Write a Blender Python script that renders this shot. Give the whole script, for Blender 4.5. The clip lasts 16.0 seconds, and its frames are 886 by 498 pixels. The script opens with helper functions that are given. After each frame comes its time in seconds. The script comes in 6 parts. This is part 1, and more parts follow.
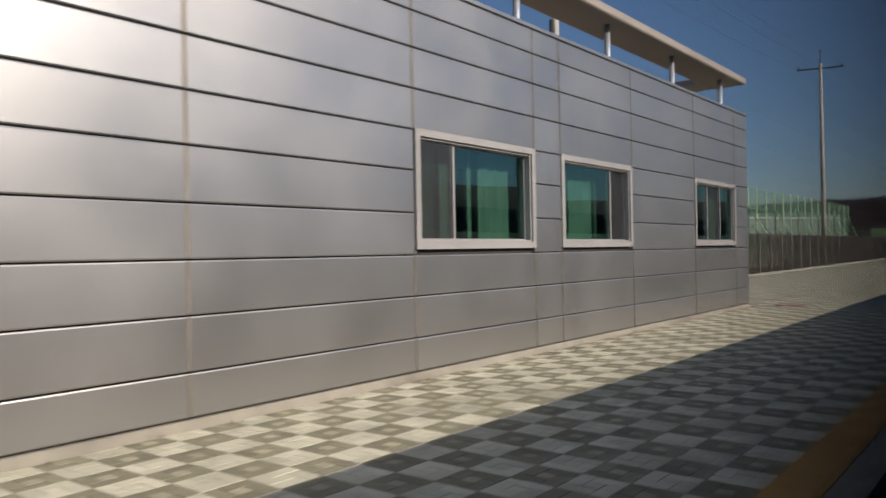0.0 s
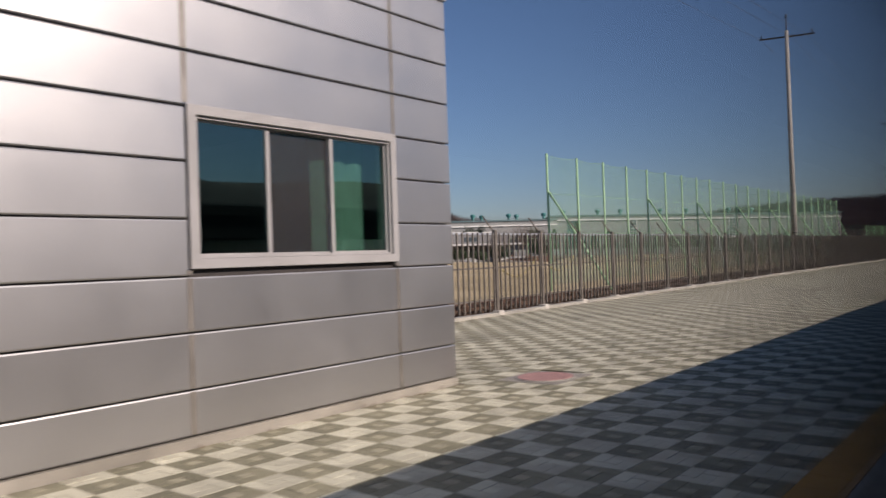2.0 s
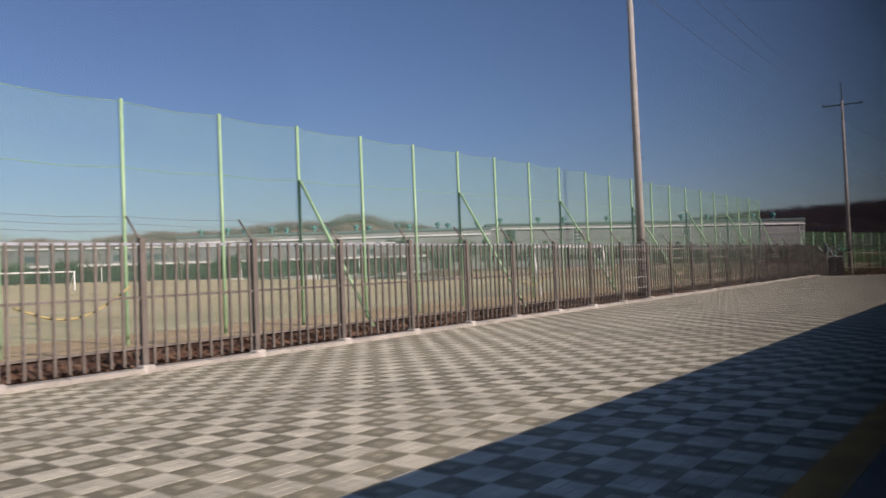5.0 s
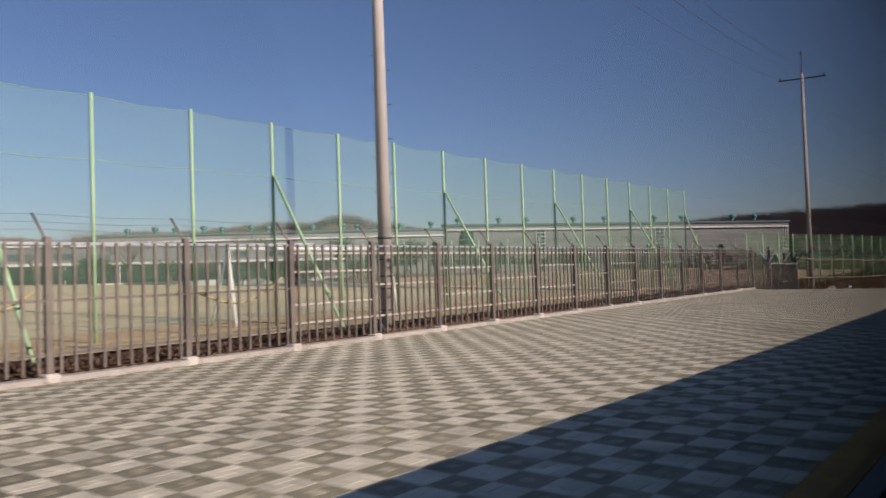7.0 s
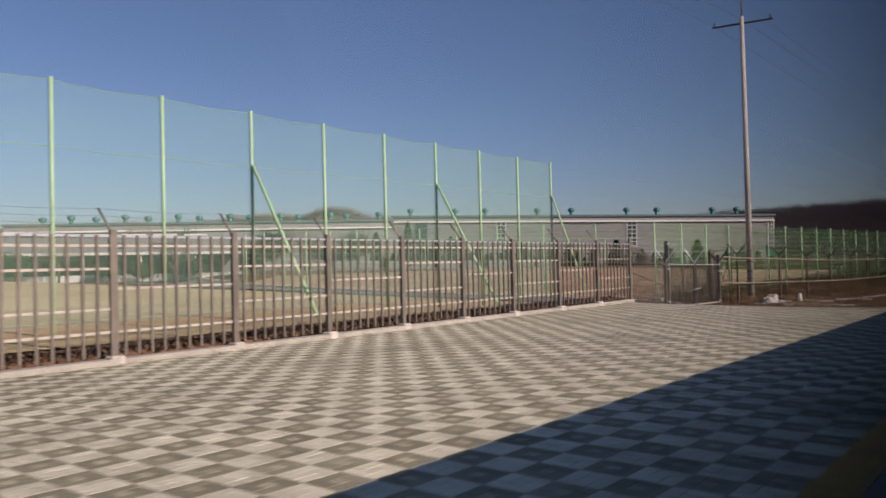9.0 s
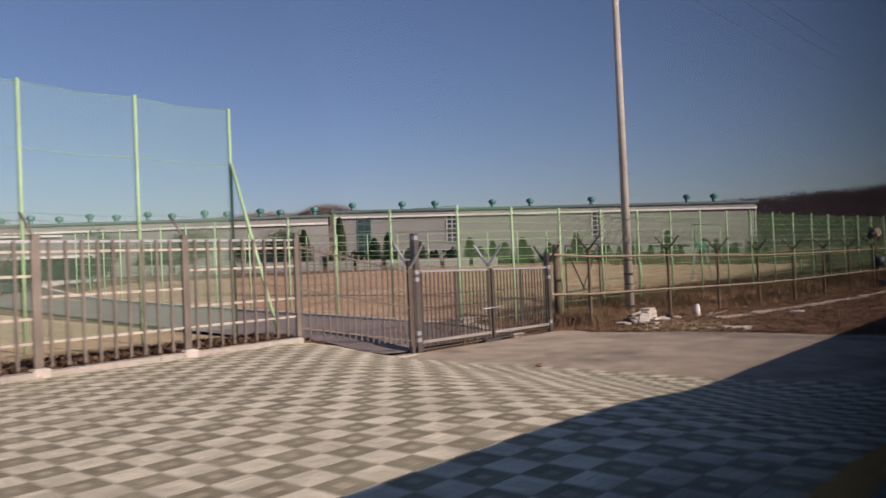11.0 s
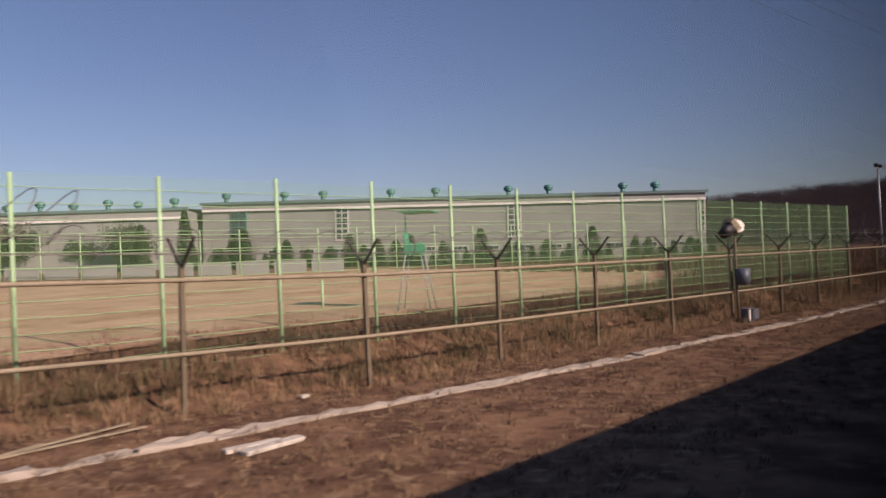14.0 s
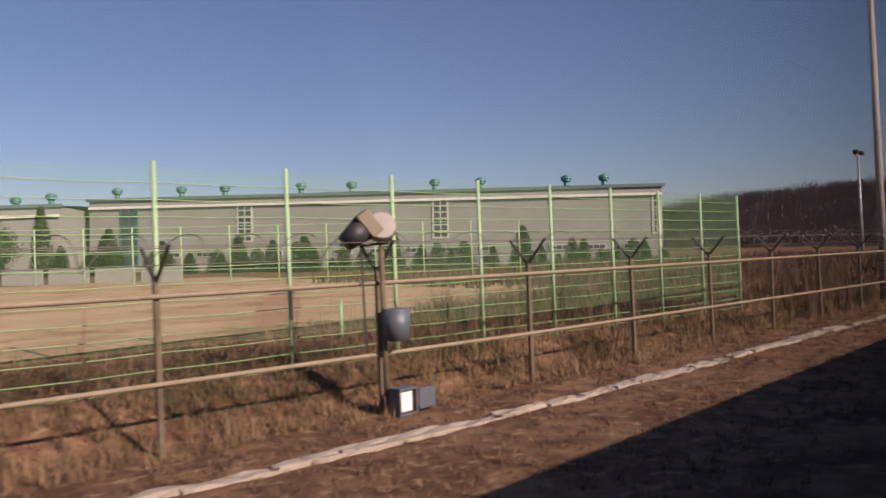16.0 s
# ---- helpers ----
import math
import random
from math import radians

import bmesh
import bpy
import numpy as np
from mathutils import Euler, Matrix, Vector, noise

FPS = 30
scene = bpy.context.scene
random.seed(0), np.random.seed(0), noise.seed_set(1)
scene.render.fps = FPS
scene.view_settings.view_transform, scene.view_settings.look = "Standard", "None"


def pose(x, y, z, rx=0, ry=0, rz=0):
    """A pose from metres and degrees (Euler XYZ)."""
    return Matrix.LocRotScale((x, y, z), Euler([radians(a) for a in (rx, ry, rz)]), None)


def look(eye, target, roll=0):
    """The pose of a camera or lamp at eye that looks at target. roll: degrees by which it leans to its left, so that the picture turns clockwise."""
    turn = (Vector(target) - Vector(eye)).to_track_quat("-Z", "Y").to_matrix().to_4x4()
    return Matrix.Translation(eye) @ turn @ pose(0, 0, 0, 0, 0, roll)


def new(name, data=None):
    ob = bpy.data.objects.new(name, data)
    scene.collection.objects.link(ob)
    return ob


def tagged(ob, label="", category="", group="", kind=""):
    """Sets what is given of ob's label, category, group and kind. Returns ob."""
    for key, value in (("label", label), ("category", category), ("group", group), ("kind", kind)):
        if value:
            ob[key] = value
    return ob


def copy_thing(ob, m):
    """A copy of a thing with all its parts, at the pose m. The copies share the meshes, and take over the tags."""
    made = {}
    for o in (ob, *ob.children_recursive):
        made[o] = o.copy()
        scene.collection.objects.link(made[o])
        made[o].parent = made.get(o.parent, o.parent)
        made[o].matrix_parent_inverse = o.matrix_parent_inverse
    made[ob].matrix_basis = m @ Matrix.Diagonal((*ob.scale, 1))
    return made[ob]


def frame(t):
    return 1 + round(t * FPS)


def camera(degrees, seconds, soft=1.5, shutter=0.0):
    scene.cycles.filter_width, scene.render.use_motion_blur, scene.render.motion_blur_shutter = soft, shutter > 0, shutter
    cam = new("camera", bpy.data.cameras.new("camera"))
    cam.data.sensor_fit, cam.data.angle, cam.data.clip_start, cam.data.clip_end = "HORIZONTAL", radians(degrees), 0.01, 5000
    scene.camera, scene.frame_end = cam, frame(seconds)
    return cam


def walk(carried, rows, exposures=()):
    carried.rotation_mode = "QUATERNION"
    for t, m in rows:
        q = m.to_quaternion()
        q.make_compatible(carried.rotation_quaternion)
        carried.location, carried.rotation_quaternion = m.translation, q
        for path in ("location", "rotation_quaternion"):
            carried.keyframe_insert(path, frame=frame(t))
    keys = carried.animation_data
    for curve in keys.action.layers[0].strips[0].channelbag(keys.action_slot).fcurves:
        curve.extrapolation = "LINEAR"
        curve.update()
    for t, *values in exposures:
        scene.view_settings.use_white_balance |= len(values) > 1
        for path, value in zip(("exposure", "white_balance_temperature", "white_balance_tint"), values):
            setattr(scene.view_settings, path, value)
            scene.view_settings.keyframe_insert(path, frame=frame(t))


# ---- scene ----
cam = camera(61.5, 16.0, soft=1.45, shutter=0.2)
PATH = [
    (0.0, -0.124, 0.017, 1.409, 90.25, 1.06, -50.82),
    (0.5, 2.699, 0.023, 1.405, 90.60, 1.48, -50.65),
    (1.0, 5.512, -0.015, 1.413, 90.68, 1.85, -50.56),
    (1.5, 8.334, -0.047, 1.471, 90.56, 1.16, -50.58),
    (2.0, 11.350, -0.001, 1.466, 90.69, 1.98, -50.01),
    (2.5, 14.331, 0.018, 1.500, 90.25, 1.90, -50.30),
    (3.0, 18.275, 0.003, 1.454, 90.71, 2.35, -50.24),
    (3.5, 21.931, -0.026, 1.499, 91.23, 2.19, -51.24),
    (6.0, 40.830, 0.027, 1.406, 91.75, 2.37, -50.40),
    (6.5, 44.824, -0.010, 1.413, 91.84, 2.38, -50.47),
    (7.0, 48.830, 0.001, 1.416, 91.71, 1.90, -50.42),
    (7.5, 52.825, -0.043, 1.414, 91.79, 2.32, -50.53),
    (8.0, 56.916, 0.011, 1.410, 91.60, 1.81, -50.46),
    (10.5, 77.734, 0.033, 1.432, 90.89, 1.90, -48.71),
    (11.0, 81.833, 0.004, 1.439, 91.04, 2.47, -48.66),
    (11.5, 85.934, -0.065, 1.396, 90.72, 2.66, -48.80),
    (12.0, 90.283, -0.026, 1.400, 90.77, 2.08, -48.60),
    (12.5, 94.520, -0.015, 1.401, 90.19, 1.55, -47.29),
    (13.0, 98.822, 0.051, 1.411, 90.20, 2.14, -47.47),
    (13.5, 103.044, -0.016, 1.415, 90.74, 2.35, -47.50),
    (14.0, 107.464, 0.007, 1.408, 90.83, 2.42, -47.51),
    (14.5, 111.942, -0.041, 1.458, 90.64, 2.16, -47.13),
    (15.0, 116.419, -0.007, 1.420, 90.95, 2.59, -46.57),
    (15.5, 120.881, 0.015, 1.465, 90.84, 2.56, -46.26),
    (16.0, 125.370, 0.036, 1.491, 90.87, 2.32, -45.89),
]
walk(cam, [(t, pose(x, y, z, rx, ry, rz)) for t, x, y, z, rx, ry, rz in PATH], exposures=[(0.0, 0.42, 6250, 17), (3.0, 0.42, 6250, 27), (8.2, 0.43, 6500, 29), (10.3, 0.44, 6680, 30), (13.0, 0.47, 6950, 35), (14.0, 0.58, 7050, 36), (16.0, 0.6, 7120, 36)])
# ---- sky, sun ----
world = bpy.data.worlds.new("sky")
scene.world = world
world.use_nodes = True
wn = world.node_tree
wn.nodes.clear()
sky = wn.nodes.new("ShaderNodeTexSky")
sky.sky_type = "NISHITA"
sky.sun_disc = False
sky.sun_elevation = radians(29)
sky.sun_rotation = radians(174.3)
sky.air_density, sky.dust_density, sky.ozone_density = 1.12, 0.5, 5.5
bgn = wn.nodes.new("ShaderNodeBackground")
bgn.inputs["Strength"].default_value = 0.068
won = wn.nodes.new("ShaderNodeOutputWorld")
wn.links.new(sky.outputs[0], bgn.inputs[0])
wn.links.new(bgn.outputs[0], won.inputs[0])
sun = new("sun", bpy.data.lights.new("sun", "SUN"))
sun.data.energy, sun.data.angle, sun.data.color = 5.0, radians(0.6), (1.0, 0.89, 0.72)
SUN_TO = Vector((0.10, -1.0, 0.556)).normalized()
sun.matrix_world = look((0, -20, 30), Vector((0, -20, 30)) - SUN_TO)
scene.view_settings.exposure = 0.0

# ---- materials ----
def mat(name, colour, rough=0.7, metal=0.0, var=0.15, scale=8.0, bump=0.15, spot=0.0, fine=60.0, island=0.0, obj=0.0, spec=0.4):
    """Two scales of variation, relief and optional piece-to-piece change."""
    m = bpy.data.materials.new(name)
    m.use_nodes = True
    nt = m.node_tree
    N, L = nt.nodes, nt.links
    b = N["Principled BSDF"]
    b.inputs["Roughness"].default_value = rough
    b.inputs["Metallic"].default_value = metal
    b.inputs["Specular IOR Level"].default_value = spec
    tc = N.new("ShaderNodeTexCoord")
    n1 = N.new("ShaderNodeTexNoise"); n1.inputs["Scale"].default_value = scale; n1.inputs["Detail"].default_value = 5
    n2 = N.new("ShaderNodeTexNoise"); n2.inputs["Scale"].default_value = fine; n2.inputs["Detail"].default_value = 3
    geo = N.new("ShaderNodeNewGeometry")
    for n in (n1, n2):
        L.new(geo.outputs["Position"], n.inputs["Vector"])
    mix = N.new("ShaderNodeMix"); mix.data_type = "FLOAT"; mix.inputs[0].default_value = 0.35
    L.new(n1.outputs[0], mix.inputs[2]); L.new(n2.outputs[0], mix.inputs[3])
    ramp = N.new("ShaderNodeMapRange")
    ramp.inputs[1].default_value, ramp.inputs[2].default_value = 0.3, 0.7
    ramp.inputs[3].default_value, ramp.inputs[4].default_value = 1 - var, 1 + var
    L.new(mix.outputs[0], ramp.inputs[0])
    last = ramp.outputs[0]
    for amount, node, sock in ((island, geo, "Random Per Island"), (obj, N.new("ShaderNodeObjectInfo"), "Random")):
        if amount:
            r = N.new("ShaderNodeMapRange")
            r.inputs[3].default_value, r.inputs[4].default_value = 1 - amount, 1 + amount
            L.new(node.outputs[sock], r.inputs[0])
            mu = N.new("ShaderNodeMath"); mu.operation = "MULTIPLY"
            L.new(last, mu.inputs[0]); L.new(r.outputs[0], mu.inputs[1])
            last = mu.outputs[0]
    vm = N.new("ShaderNodeVectorMath"); vm.operation = "SCALE"
    vm.inputs[0].default_value = colour
    L.new(last, vm.inputs["Scale"])
    out = vm.outputs[0]
    if spot:
        n3 = N.new("ShaderNodeTexNoise"); n3.inputs["Scale"].default_value = scale * 0.23; n3.inputs["Detail"].default_value = 8
        n3.inputs["Roughness"].default_value = 0.65
        L.new(geo.outputs["Position"], n3.inputs["Vector"])
        r3 = N.new("ShaderNodeMapRange"); r3.inputs[1].default_value, r3.inputs[2].default_value = 0.52, 0.68
        L.new(n3.outputs[0], r3.inputs[0])
        mc = N.new("ShaderNodeMix"); mc.data_type = "RGBA"
        L.new(r3.outputs[0], mc.inputs[0]); L.new(out, mc.inputs[6])
        mc.inputs[7].default_value = (colour[0] * (1 - spot), colour[1] * (1 - spot), colour[2] * (1 - spot), 1)
        out = mc.outputs[2]
    L.new(out, b.inputs["Base Color"])
    if bump:
        bp = N.new("ShaderNodeBump"); bp.inputs["Strength"].default_value = bump; bp.inputs["Distance"].default_value = 0.01
        L.new(n2.outputs[0], bp.inputs["Height"]); L.new(bp.outputs[0], b.inputs["Normal"])
    return m


def two_tone(name, c1, c2, scale, rough=0.9, low=0.42, high=0.6, fine=25.0, bump=0.4, c3=None, scale3=1.0):
    """Ground: patches of two or three colours with fine grain."""
    m = bpy.data.materials.new(name)
    m.use_nodes = True
    N, L = m.node_tree.nodes, m.node_tree.links
    b = N["Principled BSDF"]
    b.inputs["Roughness"].default_value = rough
    b.inputs["Specular IOR Level"].default_value = 0.15
    geo = N.new("ShaderNodeNewGeometry")
    def nz(s, d):
        n = N.new("ShaderNodeTexNoise"); n.inputs["Scale"].default_value = s; n.inputs["Detail"].default_value = d; n.inputs["Roughness"].default_value = 0.62
        L.new(geo.outputs["Position"], n.inputs["Vector"])
        return n
    n1, n2 = nz(scale, 8), nz(fine, 4)
    r = N.new("ShaderNodeMapRange"); r.inputs[1].default_value, r.inputs[2].default_value = low, high
    L.new(n1.outputs[0], r.inputs[0])
    mx = N.new("ShaderNodeMix"); mx.data_type = "RGBA"
    mx.inputs[6].default_value, mx.inputs[7].default_value = (*c1, 1), (*c2, 1)
    L.new(r.outputs[0], mx.inputs[0])
    out = mx.outputs[2]
    if c3:
        n3 = nz(scale3, 6)
        r3 = N.new("ShaderNodeMapRange"); r3.inputs[1].default_value, r3.inputs[2].default_value = 0.55, 0.66
        L.new(n3.outputs[0], r3.inputs[0])
        m3 = N.new("ShaderNodeMix"); m3.data_type = "RGBA"
        m3.inputs[7].default_value = (*c3, 1)
        L.new(r3.outputs[0], m3.inputs[0]); L.new(out, m3.inputs[6])
        out = m3.outputs[2]
    r2 = N.new("ShaderNodeMapRange"); r2.inputs[1].default_value, r2.inputs[2].default_value = 0.3, 0.7
    r2.inputs[3].default_value, r2.inputs[4].default_value = 0.72, 1.25
    L.new(n2.outputs[0], r2.inputs[0])
    vm = N.new("ShaderNodeVectorMath"); vm.operation = "SCALE"
    L.new(out, vm.inputs[0]); L.new(r2.outputs[0], vm.inputs["Scale"])
    L.new(vm.outputs[0], b.inputs["Base Color"])
    bp = N.new("ShaderNodeBump"); bp.inputs["Strength"].default_value = bump; bp.inputs["Distance"].default_value = 0.03
    L.new(n2.outputs[0], bp.inputs["Height"]); L.new(bp.outputs[0], b.inputs["Normal"])
    return m


def brushed_metal(name):
    """Stainless cladding with a fine horizontal grain and faint grime."""
    m = bpy.data.materials.new(name)
    m.use_nodes = True
    N, L = m.node_tree.nodes, m.node_tree.links
    b = N["Principled BSDF"]
    b.inputs["Metallic"].default_value = 0.86
    geo = N.new("ShaderNodeNewGeometry")
    mp = N.new("ShaderNodeMapping"); mp.inputs["Scale"].default_value = (1.2, 1.0, 160.0)
    L.new(geo.outputs["Position"], mp.inputs["Vector"])
    n1 = N.new("ShaderNodeTexNoise"); n1.inputs["Scale"].default_value = 3; n1.inputs["Detail"].default_value = 4
    L.new(mp.outputs[0], n1.inputs["Vector"])
    n2 = N.new("ShaderNodeTexNoise"); n2.inputs["Scale"].default_value = 0.9; n2.inputs["Detail"].default_value = 6
    L.new(geo.outputs["Position"], n2.inputs["Vector"])
    info = N.new("ShaderNodeObjectInfo")
    r0 = N.new("ShaderNodeMapRange"); r0.inputs[3].default_value, r0.inputs[4].default_value = 0.92, 1.06
    L.new(info.outputs["Random"], r0.inputs[0])
    r1 = N.new("ShaderNodeMapRange"); r1.inputs[1].default_value, r1.inputs[2].default_value = 0.3, 0.7
    r1.inputs[3].default_value, r1.inputs[4].default_value = 0.93, 1.05
    L.new(n1.outputs[0], r1.inputs[0])
    mu = N.new("ShaderNodeMath"); mu.operation = "MULTIPLY"
    L.new(r0.outputs[0], mu.inputs[0]); L.new(r1.outputs[0], mu.inputs[1])
    vm = N.new("ShaderNodeVectorMath"); vm.operation = "SCALE"; vm.inputs[0].default_value = (0.4, 0.393, 0.386)
    L.new(mu.outputs[0], vm.inputs["Scale"]); L.new(vm.outputs[0], b.inputs["Base Color"])
    r2 = N.new("ShaderNodeMapRange"); r2.inputs[1].default_value, r2.inputs[2].default_value = 0.3, 0.7
    r2.inputs[3].default_value, r2.inputs[4].default_value = 0.34, 0.43
    L.new(n2.outputs[0], r2.inputs[0]); L.new(r2.outputs[0], b.inputs["Roughness"])
    b.inputs["Anisotropic"].default_value = 0.2
    tg = N.new("ShaderNodeCombineXYZ"); tg.inputs[0].default_value = 1.0
    L.new(tg.outputs[0], b.inputs["Tangent"])
    bp = N.new("ShaderNodeBump"); bp.inputs["Strength"].default_value = 0.06; bp.inputs["Distance"].default_value = 0.004
    L.new(n1.outputs[0], bp.inputs["Height"]); L.new(bp.outputs[0], b.inputs["Normal"])
    return m


def glass(name, tint, rough=0.02):
    m = bpy.data.materials.new(name)
    m.use_nodes = True
    N, L = m.node_tree.nodes, m.node_tree.links
    N.remove(N["Principled BSDF"])
    out = N["Material Output"]
    tr = N.new("ShaderNodeBsdfTransparent"); tr.inputs[0].default_value = (*tint, 1)
    gl = N.new("ShaderNodeBsdfGlossy"); gl.inputs["Roughness"].default_value = rough
    gl.inputs[0].default_value = (0.6, 0.95, 0.9, 1)
    fr = N.new("ShaderNodeFresnel"); fr.inputs[0].default_value = 2.1
    mx = N.new("ShaderNodeMixShader")
    L.new(fr.outputs[0], mx.inputs[0]); L.new(tr.outputs[0], mx.inputs[1]); L.new(gl.outputs[0], mx.inputs[2])
    L.new(mx.outputs[0], out.inputs[0])
    return m


def netting(name, colour, cover):
    """Fine knotted net: threads too thin to tell apart, the rest open."""
    m = bpy.data.materials.new(name)
    m.use_nodes = True
    N, L = m.node_tree.nodes, m.node_tree.links
    b = N["Principled BSDF"]
    b.inputs["Base Color"].default_value = (*colour, 1)
    b.inputs["Roughness"].default_value = 0.7
    geo = N.new("ShaderNodeNewGeometry")
    n = N.new("ShaderNodeTexNoise"); n.inputs["Scale"].default_value = 0.9; n.inputs["Detail"].default_value = 5
    mp = N.new("ShaderNodeMapping"); mp.inputs["Scale"].default_value = (0.5, 0.5, 1.6)
    L.new(geo.outputs["Position"], mp.inputs[0]); L.new(mp.outputs[0], n.inputs["Vector"])
    r = N.new("ShaderNodeMapRange"); r.inputs[1].default_value, r.inputs[2].default_value = 0.3, 0.7
    r.inputs[3].default_value, r.inputs[4].default_value = cover * 0.85, cover * 1.2
    L.new(n.outputs[0], r.inputs[0])
    L.new(r.outputs[0], b.inputs["Alpha"])
    return m


def clear_pane(name):
    """Clear sheet glass: what its two faces mirror grows at a slant, the rest passes."""
    m = bpy.data.materials.new(name)
    m.use_nodes = True
    N, L = m.node_tree.nodes, m.node_tree.links
    N.remove(N["Principled BSDF"])
    tr = N.new("ShaderNodeBsdfTransparent"); tr.inputs[0].default_value = (0.97, 0.975, 0.97, 1)
    gl = N.new("ShaderNodeBsdfGlossy"); gl.inputs["Roughness"].default_value = 0.0
    fr = N.new("ShaderNodeFresnel"); fr.inputs[0].default_value = 1.5
    up = N.new("ShaderNodeMath"); up.operation = "MULTIPLY"; up.inputs[1].default_value = 2.0
    dn = N.new("ShaderNodeMath"); dn.operation = "ADD"; dn.inputs[1].default_value = 1.0
    q = N.new("ShaderNodeMath"); q.operation = "DIVIDE"
    L.new(fr.outputs[0], up.inputs[0]); L.new(fr.outputs[0], dn.inputs[0])
    L.new(up.outputs[0], q.inputs[0]); L.new(dn.outputs[0], q.inputs[1])
    mx = N.new("ShaderNodeMixShader")
    L.new(q.outputs[0], mx.inputs[0]); L.new(tr.outputs[0], mx.inputs[1]); L.new(gl.outputs[0], mx.inputs[2])
    L.new(mx.outputs[0], N["Material Output"].inputs[0])
    return m


M_DIRT = two_tone("dry_earth", (0.1, 0.053, 0.033), (0.212, 0.123, 0.074), 1.1, c3=(0.272, 0.187, 0.118), scale3=3.1, fine=38, bump=0.7)
M_SAND = two_tone("sand_field", (0.40, 0.315, 0.175), (0.48, 0.385, 0.23), 0.15, fine=6, bump=0.1)
M_REDSAND = two_tone("red_sand", (0.37, 0.248, 0.155), (0.45, 0.318, 0.208), 0.3, fine=6, bump=0.1, c3=(0.28, 0.16, 0.09), scale3=0.35)
M_CONC = mat("concrete", (0.34, 0.292, 0.222), 0.85, var=0.36, scale=1.5, bump=0.45, spot=0.55, fine=22)
M_KERB = mat("kerb_concrete", (0.33, 0.312, 0.27), 0.85, var=0.2, scale=3, bump=0.4, spot=0.25)
M_PLINTH = mat("plinth_concrete", (0.29, 0.268, 0.225), 0.85, var=0.2, scale=2.6, bump=0.3, spot=0.35)
M_LIGHT = mat("pale_block", (0.47, 0.45, 0.342), 0.85, var=0.24, scale=1.6, bump=0.3, spot=0.34, island=0.13, obj=0.13)
M_MID = mat("buff_block", (0.3, 0.28, 0.195), 0.85, var=0.2, scale=1.1, bump=0.3, spot=0.25, island=0.15, obj=0.15)
M_GREY = mat("grey_block", (0.198, 0.186, 0.124), 0.85, var=0.2, scale=1.1, bump=0.3, spot=0.3, island=0.17, obj=0.17)
M_BED = mat("mortar_bed", (0.26, 0.245, 0.2), 0.95, var=0.25, scale=4)
M_SANDBED = mat("joint_sand", (0.11, 0.10, 0.075), 0.95, var=0.2, scale=4)
M_YELLOW = mat("worn_yellow_tile", (0.46, 0.25, 0.06), 0.8, var=0.2, scale=2, spot=0.3, island=0.1)
M_STEEL = brushed_metal("brushed_steel_cladding")
M_SEAM = mat("stained_joint_strip", (0.235, 0.215, 0.19), 0.5, metal=0.75, var=0.2, scale=3, spot=0.35)
M_DARKGAP = mat("joint_sealant", (0.035, 0.03, 0.028), 0.8, var=0.1)
M_WINFRAME = mat("weathered_white_frame", (0.31, 0.3, 0.29), 0.5, var=0.12, scale=3, spot=0.12)
M_WPAINT = mat("white_paint", (0.74, 0.73, 0.7), 0.5, var=0.08, scale=2)
M_GLASS = glass("tinted_glass", (0.20, 0.33, 0.30))
M_GREENBLIND = mat("green_curtain", (0.14, 0.245, 0.19), 0.8, var=0.25, scale=3)
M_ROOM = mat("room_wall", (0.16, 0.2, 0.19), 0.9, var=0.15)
M_FENCE = mat("weathered_steel", (0.175, 0.152, 0.128), 0.55, metal=0.35, var=0.22, scale=3, spot=0.3, obj=0.1)
M_SIGP = mat("dark_grey_post", (0.036, 0.037, 0.04), 0.5, metal=0.2, var=0.15, scale=4)
M_LAMPG = mat("dull_grey_lamp", (0.30, 0.28, 0.26), 0.5, metal=0.3, var=0.2, scale=5)
M_GALV = mat("galvanised_steel", (0.36, 0.385, 0.42), 0.5, metal=0.5, var=0.12, scale=3)
M_GREENP = mat("pale_green_paint", (0.31, 0.49, 0.28), 0.45, var=0.12, scale=3, spot=0.12)
M_NET = netting("green_net", (0.28, 0.50, 0.36), 0.14)
M_POLE = mat("pole_concrete", (0.43, 0.405, 0.36), 0.85, var=0.14, scale=2.5, bump=0.25, spot=0.2)
M_RUST = mat("rusty_pipe", (0.135, 0.108, 0.072), 0.75, metal=0.15, var=0.25, scale=5, spot=0.35, bump=0.3)
M_TAN = mat("tan_pipe", (0.235, 0.198, 0.138), 0.7, var=0.2, scale=4, spot=0.25, bump=0.2)
M_BLACK = mat("black_paint", (0.018, 0.018, 0.02), 0.45, var=0.2)
M_DARKST = mat("dark_steel", (0.06, 0.055, 0.05), 0.6, metal=0.3, var=0.2)
M_WIRE = mat("wire", (0.16, 0.15, 0.14), 0.5, metal=0.6, var=0.1, bump=0)
M_GWIRE = mat("green_wire", (0.24, 0.42, 0.20), 0.5, var=0.1, bump=0)
M_WALLG = mat("warehouse_wall", (0.245, 0.252, 0.245), 0.8, var=0.10, scale=0.5, spot=0.12, fine=6)
M_STAND = mat("weathered_grey_render", (0.135, 0.135, 0.138), 0.85, var=0.22, scale=0.35, spot=0.3, fine=5)
M_WALLB = mat("white_band", (0.46, 0.46, 0.44), 0.7, var=0.06, scale=0.5)
M_ROOF = mat("teal_roof", (0.10, 0.16, 0.165), 0.5, var=0.15, scale=0.6)
